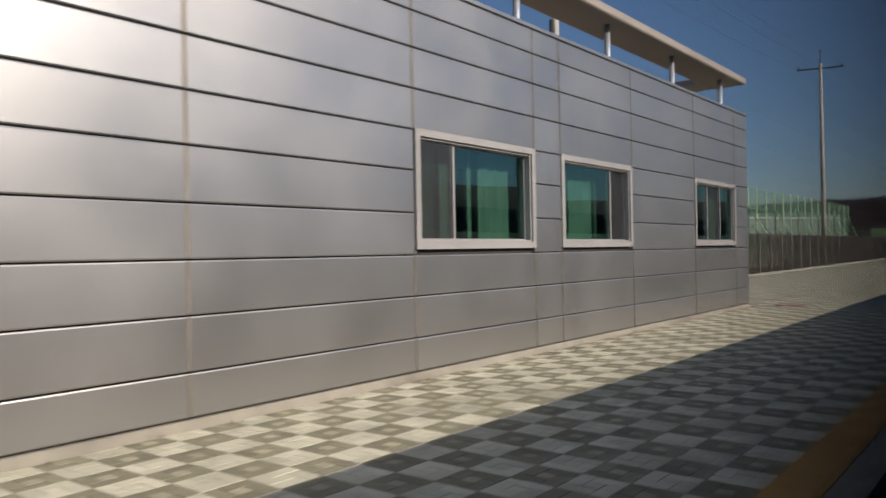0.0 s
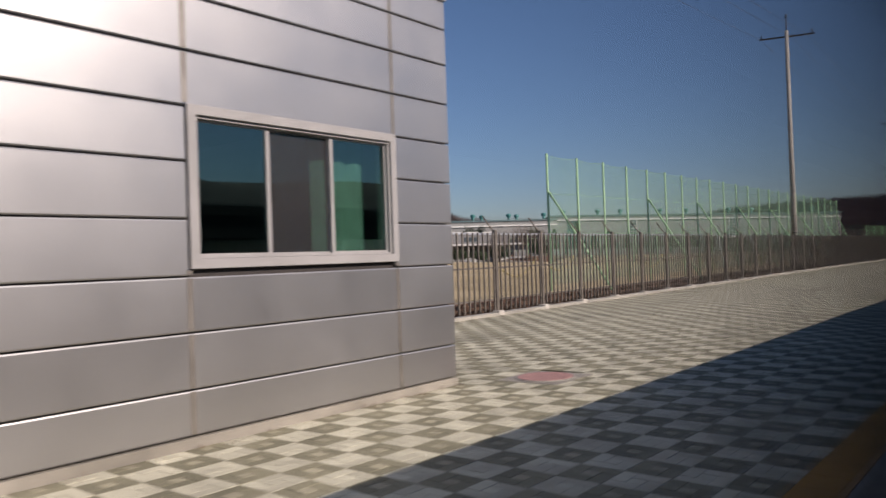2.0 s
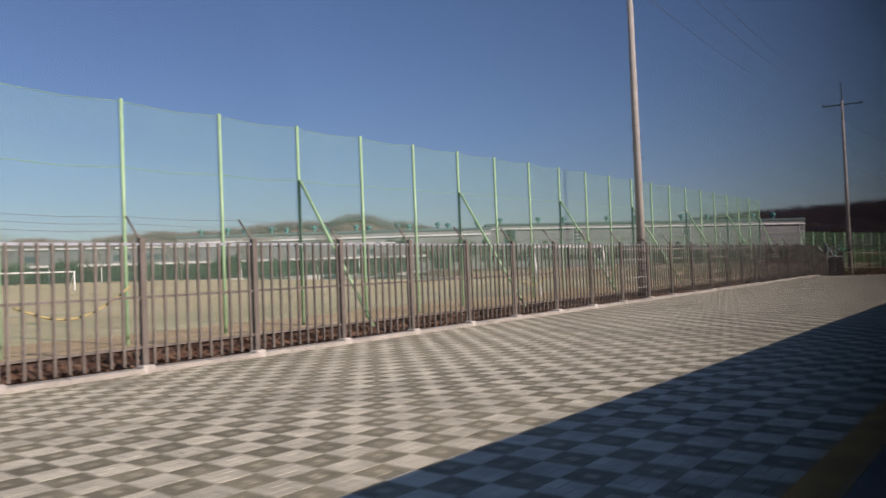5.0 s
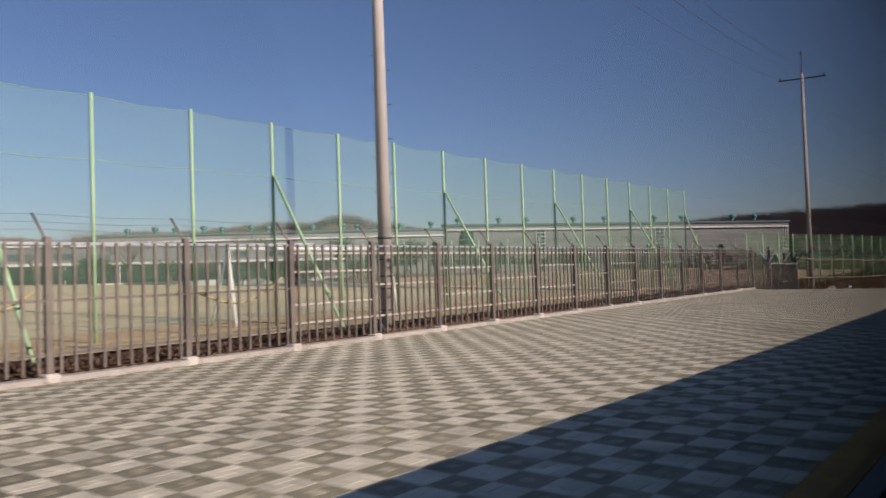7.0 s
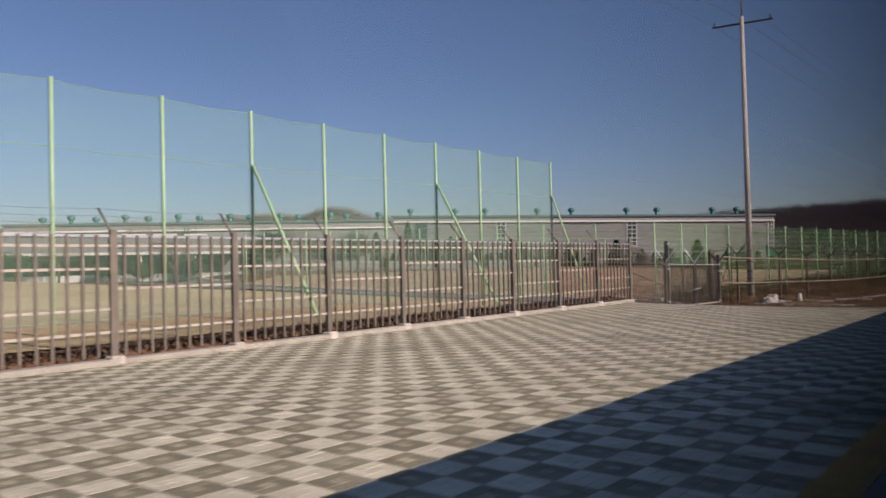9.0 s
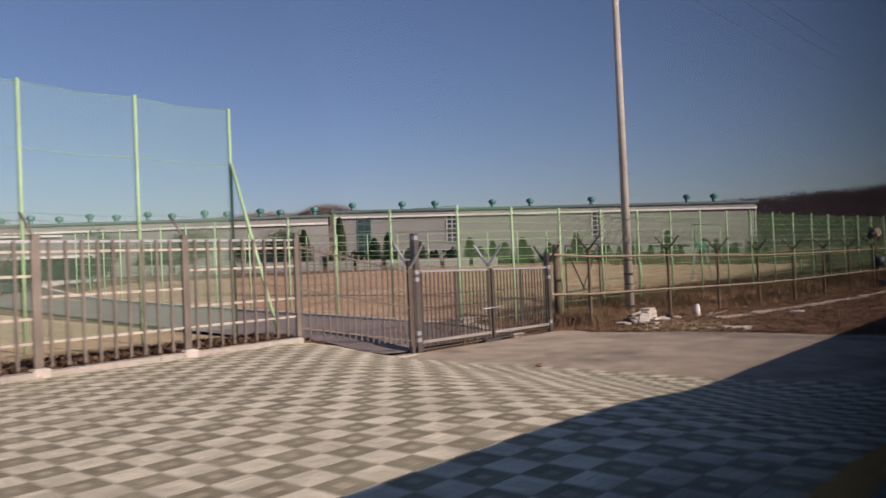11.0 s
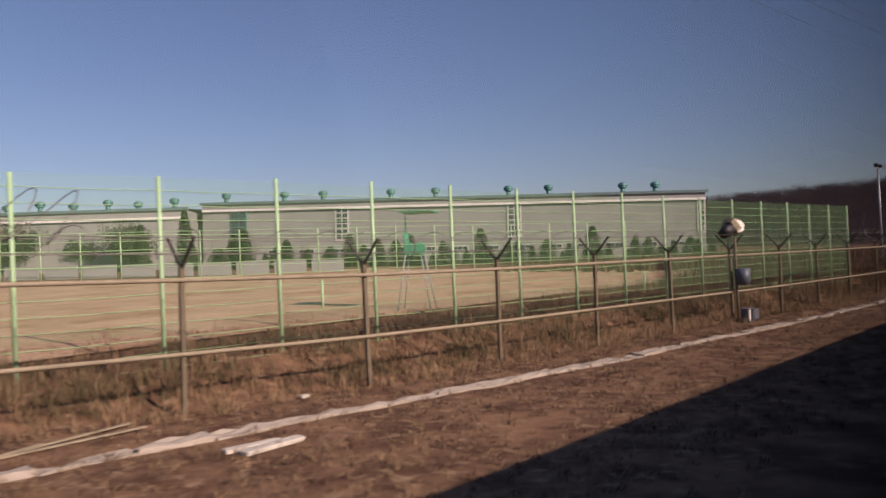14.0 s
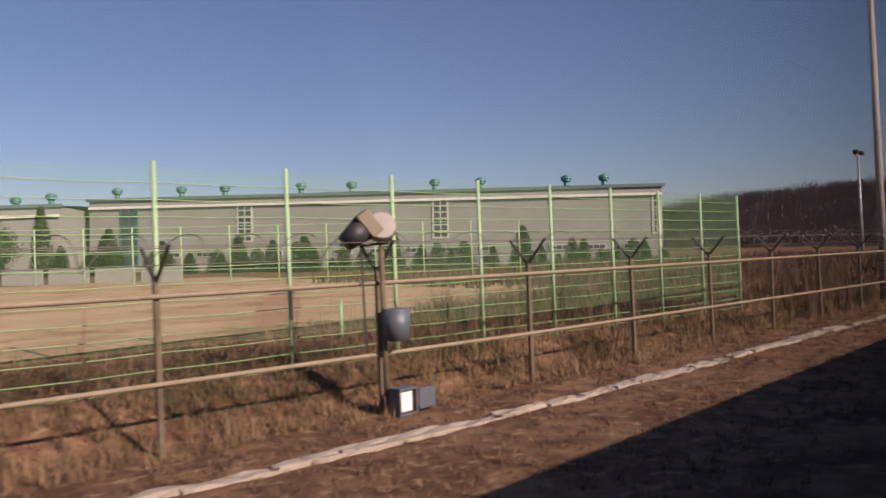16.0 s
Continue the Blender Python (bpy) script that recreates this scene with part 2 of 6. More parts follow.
M_TEAL = mat("teal_metal", (0.06, 0.20, 0.19), 0.45, metal=0.2, var=0.15, scale=2)
M_WINBLUE = mat("blue_grey_window", (0.04, 0.055, 0.065), 0.2, var=0.2, scale=2, bump=0)
M_ROPE = mat("yellow_rope", (0.42, 0.35, 0.15), 0.8, var=0.2, scale=6)
M_CONT = mat("grey_container_paint", (0.30, 0.335, 0.37), 0.5, var=0.06, scale=1.5, spot=0.1)
M_TAPE = mat("pale_rail_paint", (0.40, 0.37, 0.32), 0.6, var=0.2, scale=3, spot=0.3)
M_PINK = mat("pink_iron_cover", (0.42, 0.24, 0.21), 0.7, var=0.15, scale=6, spot=0.2)
M_BAND = mat("white_trim", (0.66, 0.66, 0.63), 0.7, var=0.06, scale=0.5)
# near-black: the unlit cabin's shade put into the colour, keeps reflections and bounce dark
M_CABIN = mat("cabin_shade_black", (0.012, 0.012, 0.012), 0.9, var=0.1, scale=2, spec=0.05)
M_PANE = clear_pane("train_window_glass")
M_CANOPY = mat("canopy_tan", (0.34, 0.30, 0.26), 0.6, var=0.12, scale=1.5, spot=0.15)
M_BARK = mat("bark", (0.11, 0.085, 0.065), 0.9, var=0.25, scale=6)
M_TWIG = mat("bare_twigs", (0.21, 0.165, 0.15), 0.9, var=0.2, scale=1.5, island=0.15)
M_LEAF = mat("conifer_needles", (0.035, 0.058, 0.024), 0.75, var=0.3, scale=2, island=0.4)
M_STRAW = mat("dry_grass", (0.215, 0.145, 0.082), 0.85, var=0.2, scale=2, island=0.4, bump=0)
M_ASPH = mat("old_asphalt", (0.175, 0.152, 0.142), 0.9, var=0.2, scale=0.8, bump=0.3, spot=0.2, fine=40)
M_SCREEN = netting("insect_screen", (0.03, 0.03, 0.033), 0.33)
M_PALESTRAW = mat("pale_straw", (0.34, 0.26, 0.16), 0.85, var=0.2, scale=2, island=0.35, bump=0)
M_WEED = mat("olive_weeds", (0.105, 0.085, 0.042), 0.85, var=0.25, scale=2, island=0.45, bump=0)
# dark colour stands in for the shade inside the stand's bays
M_BAY = mat("bay_shade_paint", (0.075, 0.07, 0.062), 0.8, var=0.25, scale=0.6)
M_ROT = mat("dead_leaves", (0.12, 0.075, 0.048), 0.9, var=0.3, scale=4, island=0.4)
M_BOX = mat("blue_grey_box", (0.10, 0.12, 0.15), 0.5, metal=0.2, var=0.15, scale=4)
M_WSLAB = mat("white_weathered_slab", (0.43, 0.405, 0.355), 0.85, var=0.25, scale=5, obj=0.16, spot=0.35)
M_STONEW = mat("pale_slab", (0.31, 0.275, 0.23), 0.85, var=0.15, scale=4, obj=0.12, spot=0.15)

# ---- mesh helpers ----
def bm_new():
    return bmesh.new()


def bx(bm, x0, x1, y0, y1, z0, z1, m=None):
    vs = [bm.verts.new(m @ Vector(c) if m else c) for c in ((x0, y0, z0), (x1, y0, z0), (x1, y1, z0), (x0, y1, z0), (x0, y0, z1), (x1, y0, z1), (x1, y1, z1), (x0, y1, z1))]
    for f in ((0, 3, 2, 1), (4, 5, 6, 7), (0, 1, 5, 4), (1, 2, 6, 5), (2, 3, 7, 6), (3, 0, 4, 7)):
        bm.faces.new([vs[i] for i in f])
    return vs


def bevelled(bm, width=0.008, seg=1):
    bmesh.ops.bevel(bm, geom=list(bm.edges), offset=width, segments=seg, affect="EDGES", profile=0.6)
    return bm


def ring(bm, x0, x1, z0, z1, t, y0, y1):
    """Rectangular frame in one piece."""
    loops = []
    for y in (y0, y1):
        for a, b, c, d in ((x0, x1, z0, z1), (x0 + t, x1 - t, z0 + t, z1 - t)):
            loops.append([bm.verts.new(v) for v in ((a, y, c), (b, y, c), (b, y, d), (a, y, d))])
    o0, i0, o1, i1 = loops
    for i in range(4):
        j = (i + 1) % 4
        for p, q in ((o0, i0), (i1, o1), (o1, o0), (i0, i1)):
            bm.faces.new((p[i], p[j], q[j], q[i]))
    bmesh.ops.recalc_face_normals(bm, faces=bm.faces)


def tube(bm, p, q, r0, r1=None, n=8, cap=True):
    p, q = Vector(p), Vector(q)
    r1 = r0 if r1 is None else r1
    d = (q - p).normalized()
    a = d.orthogonal().normalized()
    b = d.cross(a)
    rings = []
    for c, r in ((p, r0), (q, r1)):
        rings.append([bm.verts.new(c + r * (math.cos(2 * math.pi * i / n) * a + math.sin(2 * math.pi * i / n) * b)) for i in range(n)])
    for i in range(n):
        f = bm.faces.new((rings[0][i], rings[0][(i + 1) % n], rings[1][(i + 1) % n], rings[1][i]))
        f.smooth = n > 5
    if cap:
        bm.faces.new(rings[0][::-1])
        bm.faces.new(rings[1])


def chain(bm, pts, r, n=5):
    """A bent tube through points."""
    pts = [Vector(p) for p in pts]
    rings = []
    for i, c in enumerate(pts):
        d = (pts[min(i + 1, len(pts) - 1)] - pts[max(i - 1, 0)]).normalized()
        a = d.cross(Vector((0.13, 0.27, 0.95))).normalized()
        b = d.cross(a)
        rings.append([bm.verts.new(c + r * (math.cos(2 * math.pi * k / n) * a + math.sin(2 * math.pi * k / n) * b)) for k in range(n)])
    for s, t in zip(rings, rings[1:]):
        for k in range(n):
            bm.faces.new((s[k], s[(k + 1) % n], t[(k + 1) % n], t[k])).smooth = True


def mesh_of(name, bm, material):
    me = bpy.data.meshes.new(name)
    bm.normal_update()
    bm.to_mesh(me)
    bm.free()
    me.materials.append(material)
    return me


def part(name, bm, material, parent, label=""):
    ob = new(name, mesh_of(name, bm, material))
    ob.parent = parent
    if label:
        tagged(ob, label)
    return ob


def thing(name, label, category, group="", m=None, kind=""):
    ob = new(name)
    if m:
        ob.matrix_basis = m
    return tagged(ob, label, category, group, kind)


def solid(name, bm, material, label="", category="", group="", kind=""):
    return tagged(new(name, mesh_of(name, bm, material)), label, category, group, kind)


def lerp(a, b, t):
    return a + (b - a) * t


def ramp01(v, a, b):
    t = min(1, max(0, (v - a) / (b - a)))
    return t * t * (3 - 2 * t)


# ---- the lie of the land ----
# post positions of the platform fence
FX = [25.48 + 2.37 * k for k in range(11)] + [51.5 + 2.49 * k for k in range(14)] + [86.6, 89.3, 91.98]
def fence_y(x):
    return 11.95 + (x - 27) * 0.0195


def fork_y(x):
    """The line of the fence of forked posts."""
    return 10.61 - 0.092 * (x - 134.5) if x < 142.66 else 10.0 - 0.061 * (x - 142.66)


def open_z(x, y):
    """Height of the open ground past the platform and behind the fences."""
    low = -0.92 * ramp01(x, 85.0 + 0.47 * min(13.0, max(2.0, y)), 95.5) - 0.06 * ramp01(x, 95.5, 103) - 0.32 * ramp01(x, 103, 122) + 0.12 * ramp01(y, 6, 2) * ramp01(x, 91, 96)
    far = ramp01(x, 103, 110)
    yf = fork_y(x)
    back = lerp(-1.25 * ramp01(x, 78, 118), -0.58 + 0.28 * ramp01(y, yf + 3.5, yf + 8), far)
    z = lerp(low, back, ramp01(y, lerp(13.3, yf + 0.25, far), lerp(16.5, yf + 2.7, far)))
    return z + max(0.0, min(y, 120) - 16) * lerp(0.021, 0.026, far)


def deck_z(x, y):
    """The platform falls gently away from the track."""
    fall = -0.018 * max(0.0, y - 4.0) * (1 - ramp01(x, 90.5, 94))
    return fall + (min(0.0, open_z(x, y)) if x > 84 else 0.0)

# ---- ground ----
def height_sheet(name, xs, ys, zf, material, label, category, lift=0.0):
    bm = bm_new()
    grid = [[bm.verts.new((x, y, zf(x, y) + lift)) for y in ys] for x in xs]
    for i in range(len(xs) - 1):
        for j in range(len(ys) - 1):
            bm.faces.new((grid[i][j], grid[i + 1][j], grid[i + 1][j + 1], grid[i][j + 1])).smooth = True
    return solid(name, bm, material, label, category, kind="structure")


def ground_z(x, y):
    z = open_z(x, y)
    if y < 13.2 and x < 95.6:
        z = min(z, -0.75) - 0.25 if y < fence_y(x) - 0.05 and x < 95 else z - 0.14
    if y < 1.2:
        z = min(z, -0.75)
    if y < 13.2 and 95.6 <= x < 103:
        z -= 0.12
    bumps = 0.05 * noise.noise((x * 0.7, y * 0.7, 0)) + 0.02 * noise.noise((x * 3, y * 3, 4))
    return z + (bumps * (0.25 if x < 103 and y < 13 else 1) if x > 96 and 2 < y < 16 else bumps * 0.3)


xs = [-3000, -900, -300, -120, -60, -30] + [float(v) for v in range(-20, 90, 4)] + [90 + 0.6 * i for i in range(0, 118)] + [165, 175, 190, 210, 250, 320, 500, 1000, 3000]
ys = [-3000, -600, -150, -40, -12, -4, 0, 1.15, 1.3] + [2 + 0.6 * i for i in range(0, 30)] + [22, 26, 32, 40, 52, 70, 95, 130, 180, 300, 700, 3000]
height_sheet("ground", xs, ys, ground_z, M_DIRT, "brown dry earth with dead grass along the railway", "ground")

fx = [-60 + 4 * i for i in range(0, 37)] + [91.5, 93.0]
fys = [14.6, 17, 20, 26, 34, 44, 58, 76, 100]
height_sheet("sports_field", fx, fys, lambda x, y: ground_z(x, y), M_SAND, "pale sandy school sports field behind the fence", "sports field", 0.05)
height_sheet("sand_court", [100 + 2 * i for i in range(0, 30)], [17.6, 19, 22, 26, 32, 40, 50, 58], lambda x, y: ground_z(x, y), M_REDSAND, "reddish bare sand court behind green fencing", "sand court", 0.06)

# ---- platform ----
EDGE_Y, END_X = 0.8, 96.6
def deck_edge_x(y):
    return 95.55 - 0.04 * (y - 8)

bm = bm_new()
prof = [-40 + 5 * i for i in range(0, 25)] + [81 + 0.5 * i for i in range(0, 29)] + [96.6]
rows_ = []
for x in prof:
    yb_ = fence_y(x) + 0.05
    line = [(y, deck_z(x, y) - 0.03) for y in (EDGE_Y, 2.5, 4, 5.5, 7, 8.5, 10, 11.3, yb_)]
    line = [(EDGE_Y, -1.3)] + line + [(yb_, -1.3)]
    rows_.append([bm.verts.new((min(x, deck_edge_x(y)) if x > 93.5 else x, y, z)) for y, z in line])
for r, s in zip(rows_, rows_[1:]):
    for k in range(10):
        bm.faces.new((r[k], s[k], s[k + 1], r[k + 1]))
bm.faces.new(rows_[-1])
bm.faces.new(rows_[0][::-1])
platform = solid("pavement", bm, M_BED, "station platform paved with pale and grey concrete blocks in a checkerboard", "platform", kind="structure")

# pinwheels of four blocks round a small square
S = 0.33
BL, BW, GAP = S * 2 / 3, S / 3, 0.004
PIECES = [(0, BL, 0, BW), (BL, S, 0, BL), (BW, S, BL, S), (0, BW, BW, S), (BW, BL, BW, BL)]
def block_mesh(name, w, d, material):
    b = bm_new()
    g = GAP / 2
    c = 0.004
    lo = [b.verts.new((x, y, -0.04)) for x, y in ((g, g), (w - g, g), (w - g, d - g), (g, d - g))]
    md = [b.verts.new((x, y, -c)) for x, y in ((g, g), (w - g, g), (w - g, d - g), (g, d - g))]
    tp = [b.verts.new((x, y, 0)) for x, y in ((g + c, g + c), (w - g - c, g + c), (w - g - c, d - g - c), (g + c, d - g - c))]
    for i in range(4):
        j = (i + 1) % 4
        b.faces.new((lo[i], lo[j], md[j], md[i]))
        b.faces.new((md[i], md[j], tp[j], tp[i]))
    b.faces.new(tp)
    return mesh_of(name, b, material)

BLOCKS = {(mname, k): block_mesh("paving_block", p[1] - p[0], p[3] - p[2], mm) for mname, mm in (("l", M_LIGHT), ("m", M_MID), ("g", M_GREY)) for k, p in enumerate(PIECES)}
def cell_tone(i, j, k):
    light = (i + j) % 2 == 0
    return ("l" if light else "m") if k == 4 else "l" if light else "g"

NEAR_X, NEAR_Y = (46.2, 48.9), (3.9, 6.3)
rng = np.random.default_rng(7)
X0, Y0 = -24.0, 1.33
loose = []
stock = {"l": ([], []), "m": ([], []), "g": ([], [])}
for i in range(int((END_X - X0) / S) + 1):
    for j in range(int(12.2 / S)):
        x0, y0 = X0 + i * S, Y0 + j * S
        if y0 > fence_y(x0) - 0.1 or x0 + S > deck_edge_x(y0) or (x0 < 18.1 and y0 + S > 5.62):
            continue
        if (x0 - 18.95) ** 2 + (y0 - 4.75) ** 2 < 0.16:
            continue
        for k, p in enumerate(PIECES):
            tone = cell_tone(i, j, k)
            dz = float(rng.uniform(-0.0016, 0.0012))
            xa, ya = x0 + p[0], y0 + p[2]
            if y0 + p[3] > fence_y(xa) + 0.1:
                continue
            if NEAR_X[0] < x0 < NEAR_X[1] and NEAR_Y[0] < y0 < NEAR_Y[1]:
                loose.append((tone, k, xa, ya, dz))
                continue
            w, d, g, c = p[1] - p[0], p[3] - p[2], GAP / 2, 0.002
            V, F = stock[tone]
            n = len(V)
            far = y0 > 9 or x0 > 70
            z0 = deck_z(xa, ya) + dz
            def at(x, y, h):
                return (xa + x, ya + y, deck_z(xa + x, ya + y) + dz + h)
            if far:
                V += [at(g, g, 0), at(w - g, g, 0), at(w - g, d - g, 0), at(g, d - g, 0), at(g, g, -0.04), at(w - g, g, -0.04), at(w - g, d - g, -0.04), at(g, d - g, -0.04)]
                F += [(n, n + 1, n + 2, n + 3), (n + 4, n + 5, n + 1, n), (n + 5, n + 6, n + 2, n + 1), (n + 6, n + 7, n + 3, n + 2), (n + 7, n + 4, n, n + 3)]
            else:
                V += [at(g, g, -0.04), at(w - g, g, -0.04), at(w - g, d - g, -0.04), at(g, d - g, -0.04), at(g, g, -c), at(w - g, g, -c), at(w - g, d - g, -c), at(g, d - g, -c), at(g + c, g + c, 0), at(w - g - c, g + c, 0), at(w - g - c, d - g - c, 0), at(g + c, d - g - c, 0)]
                for a in range(4):
                    b2 = (a + 1) % 4
                    F += [(n + a, n + b2, n + 4 + b2, n + 4 + a), (n + 4 + a, n + 4 + b2, n + 8 + b2, n + 8 + a)]
                F.append((n + 8, n + 9, n + 10, n + 11))
for tone, mm, lab in (("l", M_LIGHT, "pale worn paving blocks"), ("m", M_MID, "small buff worn centre blocks of the grey squares"), ("g", M_GREY, "grey worn paving blocks")):
    V, F = stock[tone]
    me = bpy.data.meshes.new("paving_blocks")
    me.from_pydata(V, [], F)
    me.materials.append(mm)
    ob = new("paving_blocks", me)
    ob.parent = platform
    tagged(ob, lab, kind="stuff")

# yellow edge strip and coping
bm = bm_new()
xq = -24.0
while xq < 92:
    bx(bm, xq + 0.003, xq + 0.297, 1.03, 1.325, deck_z(xq, 1.2) - 0.04, deck_z(xq, 1.2) + 0.004)
    xq += 0.3
tagged(part("warning_tile_row", bm, M_YELLOW, platform, "worn orange-yellow edge warning tiles"), kind="stuff")
bm = bm_new()
xq = -24.0
while xq < 92:
    bx(bm, xq + 0.004, xq + 0.996, EDGE_Y - 0.03, 1.024, deck_z(xq, 1) - 0.2, deck_z(xq, 1) + 0.002)
    xq += 1.0
tagged(part("coping_stone_row", bm, M_KERB, platform, "concrete platform coping"), kind="stuff")

# kerb under the fence
bm = bm_new()
xq = 19.0
while xq < 91.9:
    xe = min(xq + 1.29, 91.98)
    ya, yb_ = fence_y(xq), fence_y(xe)
    h = -0.06
    vs = [bm.verts.new(c) for c in ((xq + .004, ya - 0.17, -0.22), (xe - .004, yb_ - 0.17, -0.22), (xe - .004, yb_ + 0.12, -0.22), (xq + .004, ya + 0.12, -0.22), (xq + .004, ya - 0.16, h), (xe - .004, yb_ - 0.16, h), (xe - .004, yb_ + 0.12, h), (xq + .004, ya + 0.12, h))]
    for f in ((4, 5, 6, 7), (0, 1, 5, 4), (1, 2, 6, 5), (2, 3, 7, 6), (3, 0, 4, 7)):
        bm.faces.new([vs[i] for i in f])
    xq += 1.29
solid("kerb", bm, M_KERB, "low pale concrete kerb under the steel fence", "kerb", kind="structure")

# road leading away behind the gate, with its kerb
def road_x(y):
    return 100.55 + 0.062 * (y - 15) + 0.0011 * (y - 15) ** 2
ry_ = [13.58, 14.2, 14.8, 15.6, 16.6] + [18 + 2.2 * i for i in range(0, 25)]
bm = bm_new()
rd = [[bm.verts.new((road_x(y) - w, y, ground_z(road_x(y) - w, y) + 0.085)) for w in [7.5 - 0.5 * i for i in range(16)]] for y in ry_]
for a, b2 in zip(rd, rd[1:]):
    for k in range(15):
        bm.faces.new((a[k], a[k + 1], b2[k + 1], b2[k])).smooth = True
solid("road", bm, M_ASPH, "dark grey asphalt lane leading away behind the gate", "road", kind="structure")
bm = bm_new()
for ya, yb_ in zip(ry_, ry_[1:]):
    m_ = [Vector((road_x(v), v, ground_z(road_x(v), v))) for v in (ya + 0.02, yb_ - 0.02)]
    vs = [bm.verts.new(p + Vector(o)) for o in ((0, 0, -0.1), (0.5, 0, -0.1), (0.5, 0, 0.15), (0, 0, 0.15)) for p in m_]
    for f in ((4, 5, 7, 6), (0, 1, 7, 6), (2, 3, 5, 4), (0, 2, 4, 6), (1, 7, 5, 3)):
        bm.faces.new([vs[i] for i in f])
bmesh.ops.recalc_face_normals(bm, faces=bm.faces)
solid("road_kerb", bm, M_WSLAB, "pale concrete kerb between lane and sand court", "kerb", kind="structure")

# kerb running down from the platform fence to the gate
bm = bm_new()
K0, K1 = Vector((92.0, 13.17, 0)), Vector((95.95, 13.42, 0))
for i in range(4):
    pa, pb = K0.lerp(K1, i / 4 + 0.002), K0.lerp(K1, (i + 1) / 4 - 0.002)
    vs = []
    for dz in (-0.25, 0.03):
        for p, dy in ((pa, -0.12), (pb, -0.12), (pb, 0.12), (pa, 0.12)):
            vs.append(bm.verts.new((p.x, p.y + dy, deck_z(p.x, p.y) + dz)))
    for f in ((4, 5, 6, 7), (0, 1, 5, 4), (1, 2, 6, 5), (2, 3, 7, 6), (3, 0, 4, 7)):
        bm.faces.new([vs[k] for k in f])
solid("ramp_kerb", bm, M_KERB, "sloping concrete kerb between platform and gate", "kerb", kind="structure")

# concrete apron at the platform's end
bm = bm_new()
ax = [95.0 + 0.5 * i for i in range(0, 17)]
def apron_end(y):
    return 102.45 + 1.35 * ramp01(y, 13, 7.5) + 0.35 * noise.noise((y * 1.3, 3, 0)) + 0.12 * noise.noise((y * 5, 9, 0))
ayl = [1.4 + 0.4 * i for i in range(0, 31)]
cols = []
for y in ayl:
    x0, x1 = deck_edge_x(y) - 0.5, apron_end(y) + (0.3 if y > 12.4 else 0)
    cols.append([bm.verts.new((lerp(x0, x1, k / 14), y, open_z(lerp(x0, x1, k / 14), y) + (-0.012 if k < 2 else 0.022))) for k in range(15)])
for a, b2 in zip(cols, cols[1:]):
    for k in range(14):
        bm.faces.new((a[k], a[k + 1], b2[k + 1], b2[k])).smooth = True
apron = solid("concrete_apron", bm, M_CONC, "stained cracked concrete apron in front of the gate", "pavement", kind="structure")
def crack(pts, w, seed):
    """A thin wandering crack filled with dirt."""
    r = random.Random(seed)
    bm = bm_new()
    prev = None
    for (xa, ya), (xb, yb2) in zip(pts, pts[1:]):
        n = max(2, int(math.hypot(xb - xa, yb2 - ya) / 0.15))
        for i in range(n + 1):
            x, y = lerp(xa, xb, i / n) + r.uniform(-0.035, 0.035), lerp(ya, yb2, i / n) + r.uniform(-0.035, 0.035)
            ww = w * 0.6 * r.uniform(0.3, 1.3)
            cur = [bm.verts.new((x + s * ww, y + s * ww * 0.6, open_z(x, y) + 0.03)) for s in (-1, 1)]
            if prev:
                bm.faces.new((prev[0], cur[0], cur[1], prev[1]))
            prev = cur
    part("crack", bm, M_SANDBED, apron, "dirt-filled crack")
crack([(97.3, 12.6), (98.4, 9.0), (99.0, 7.3), (99.5, 5.0)], 0.016, 1)
crack([(96.4, 9.6), (98.1, 9.3), (100.4, 9.7), (102.3, 9.2)], 0.012, 2)
crack([(101.3, 11.0), (100.6, 8.6), (100.4, 6.3), (100.6, 4.6)], 0.014, 3)
crack([(96.0, 7.0), (97.5, 6.3), (98.0, 4.8)], 0.010, 4)
crack([(100.2, 12.8), (100.6, 11.0), (101.8, 10.2)], 0.010, 5)

# ---- station building ----
WY, WX1, WX0, WTOP = 5.55, 18.15, -14.0, 4.52
station = thing("station_building", "single-storey station building clad in brushed steel panels", "building", m=None)
OPEN = [(6.19, 8.71), (9.43, 11.81), (14.72, 17.22)]
WZ0, WZ1 = 1.445, 2.82
def wall_section(xa, xb, za, zb):
    bm = bm_new()
    bx(bm, xa, xb, WY + 0.05, WY + 0.22, za, zb)
    part("wall", bm, M_DARKGAP, station, "dark backing behind the cladding joints")
wall_section(WX0, WX1 - 0.045, 0.065, WZ0)
wall_section(WX0, WX1 - 0.045, WZ1, WTOP - 0.06)
cuts = [WX0] + [v for h in OPEN for v in h] + [WX1 - 0.045]
for k in range(0, len(cuts), 2):
    wall_section(cuts[k], cuts[k + 1], WZ0, WZ1)
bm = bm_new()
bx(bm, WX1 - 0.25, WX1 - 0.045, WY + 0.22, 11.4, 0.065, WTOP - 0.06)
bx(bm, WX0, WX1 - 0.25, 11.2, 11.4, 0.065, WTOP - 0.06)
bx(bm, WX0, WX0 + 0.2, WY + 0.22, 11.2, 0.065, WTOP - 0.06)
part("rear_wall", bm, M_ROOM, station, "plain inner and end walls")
bm = bm_new()
bx(bm, WX0, WX1 + 0.0, WY - 0.015, 11.45, -0.2, 0.06)
part("plinth", bm, M_PLINTH, station, "stained concrete plinth")
bm = bm_new()
bx(bm, WX0, WX1 - 0.3, WY + 0.25, 11.2, WTOP - 0.5, WTOP - 0.35)
part("roof", bm, M_CONC, station, "flat concrete roof behind the parapet")
bm = bm_new()
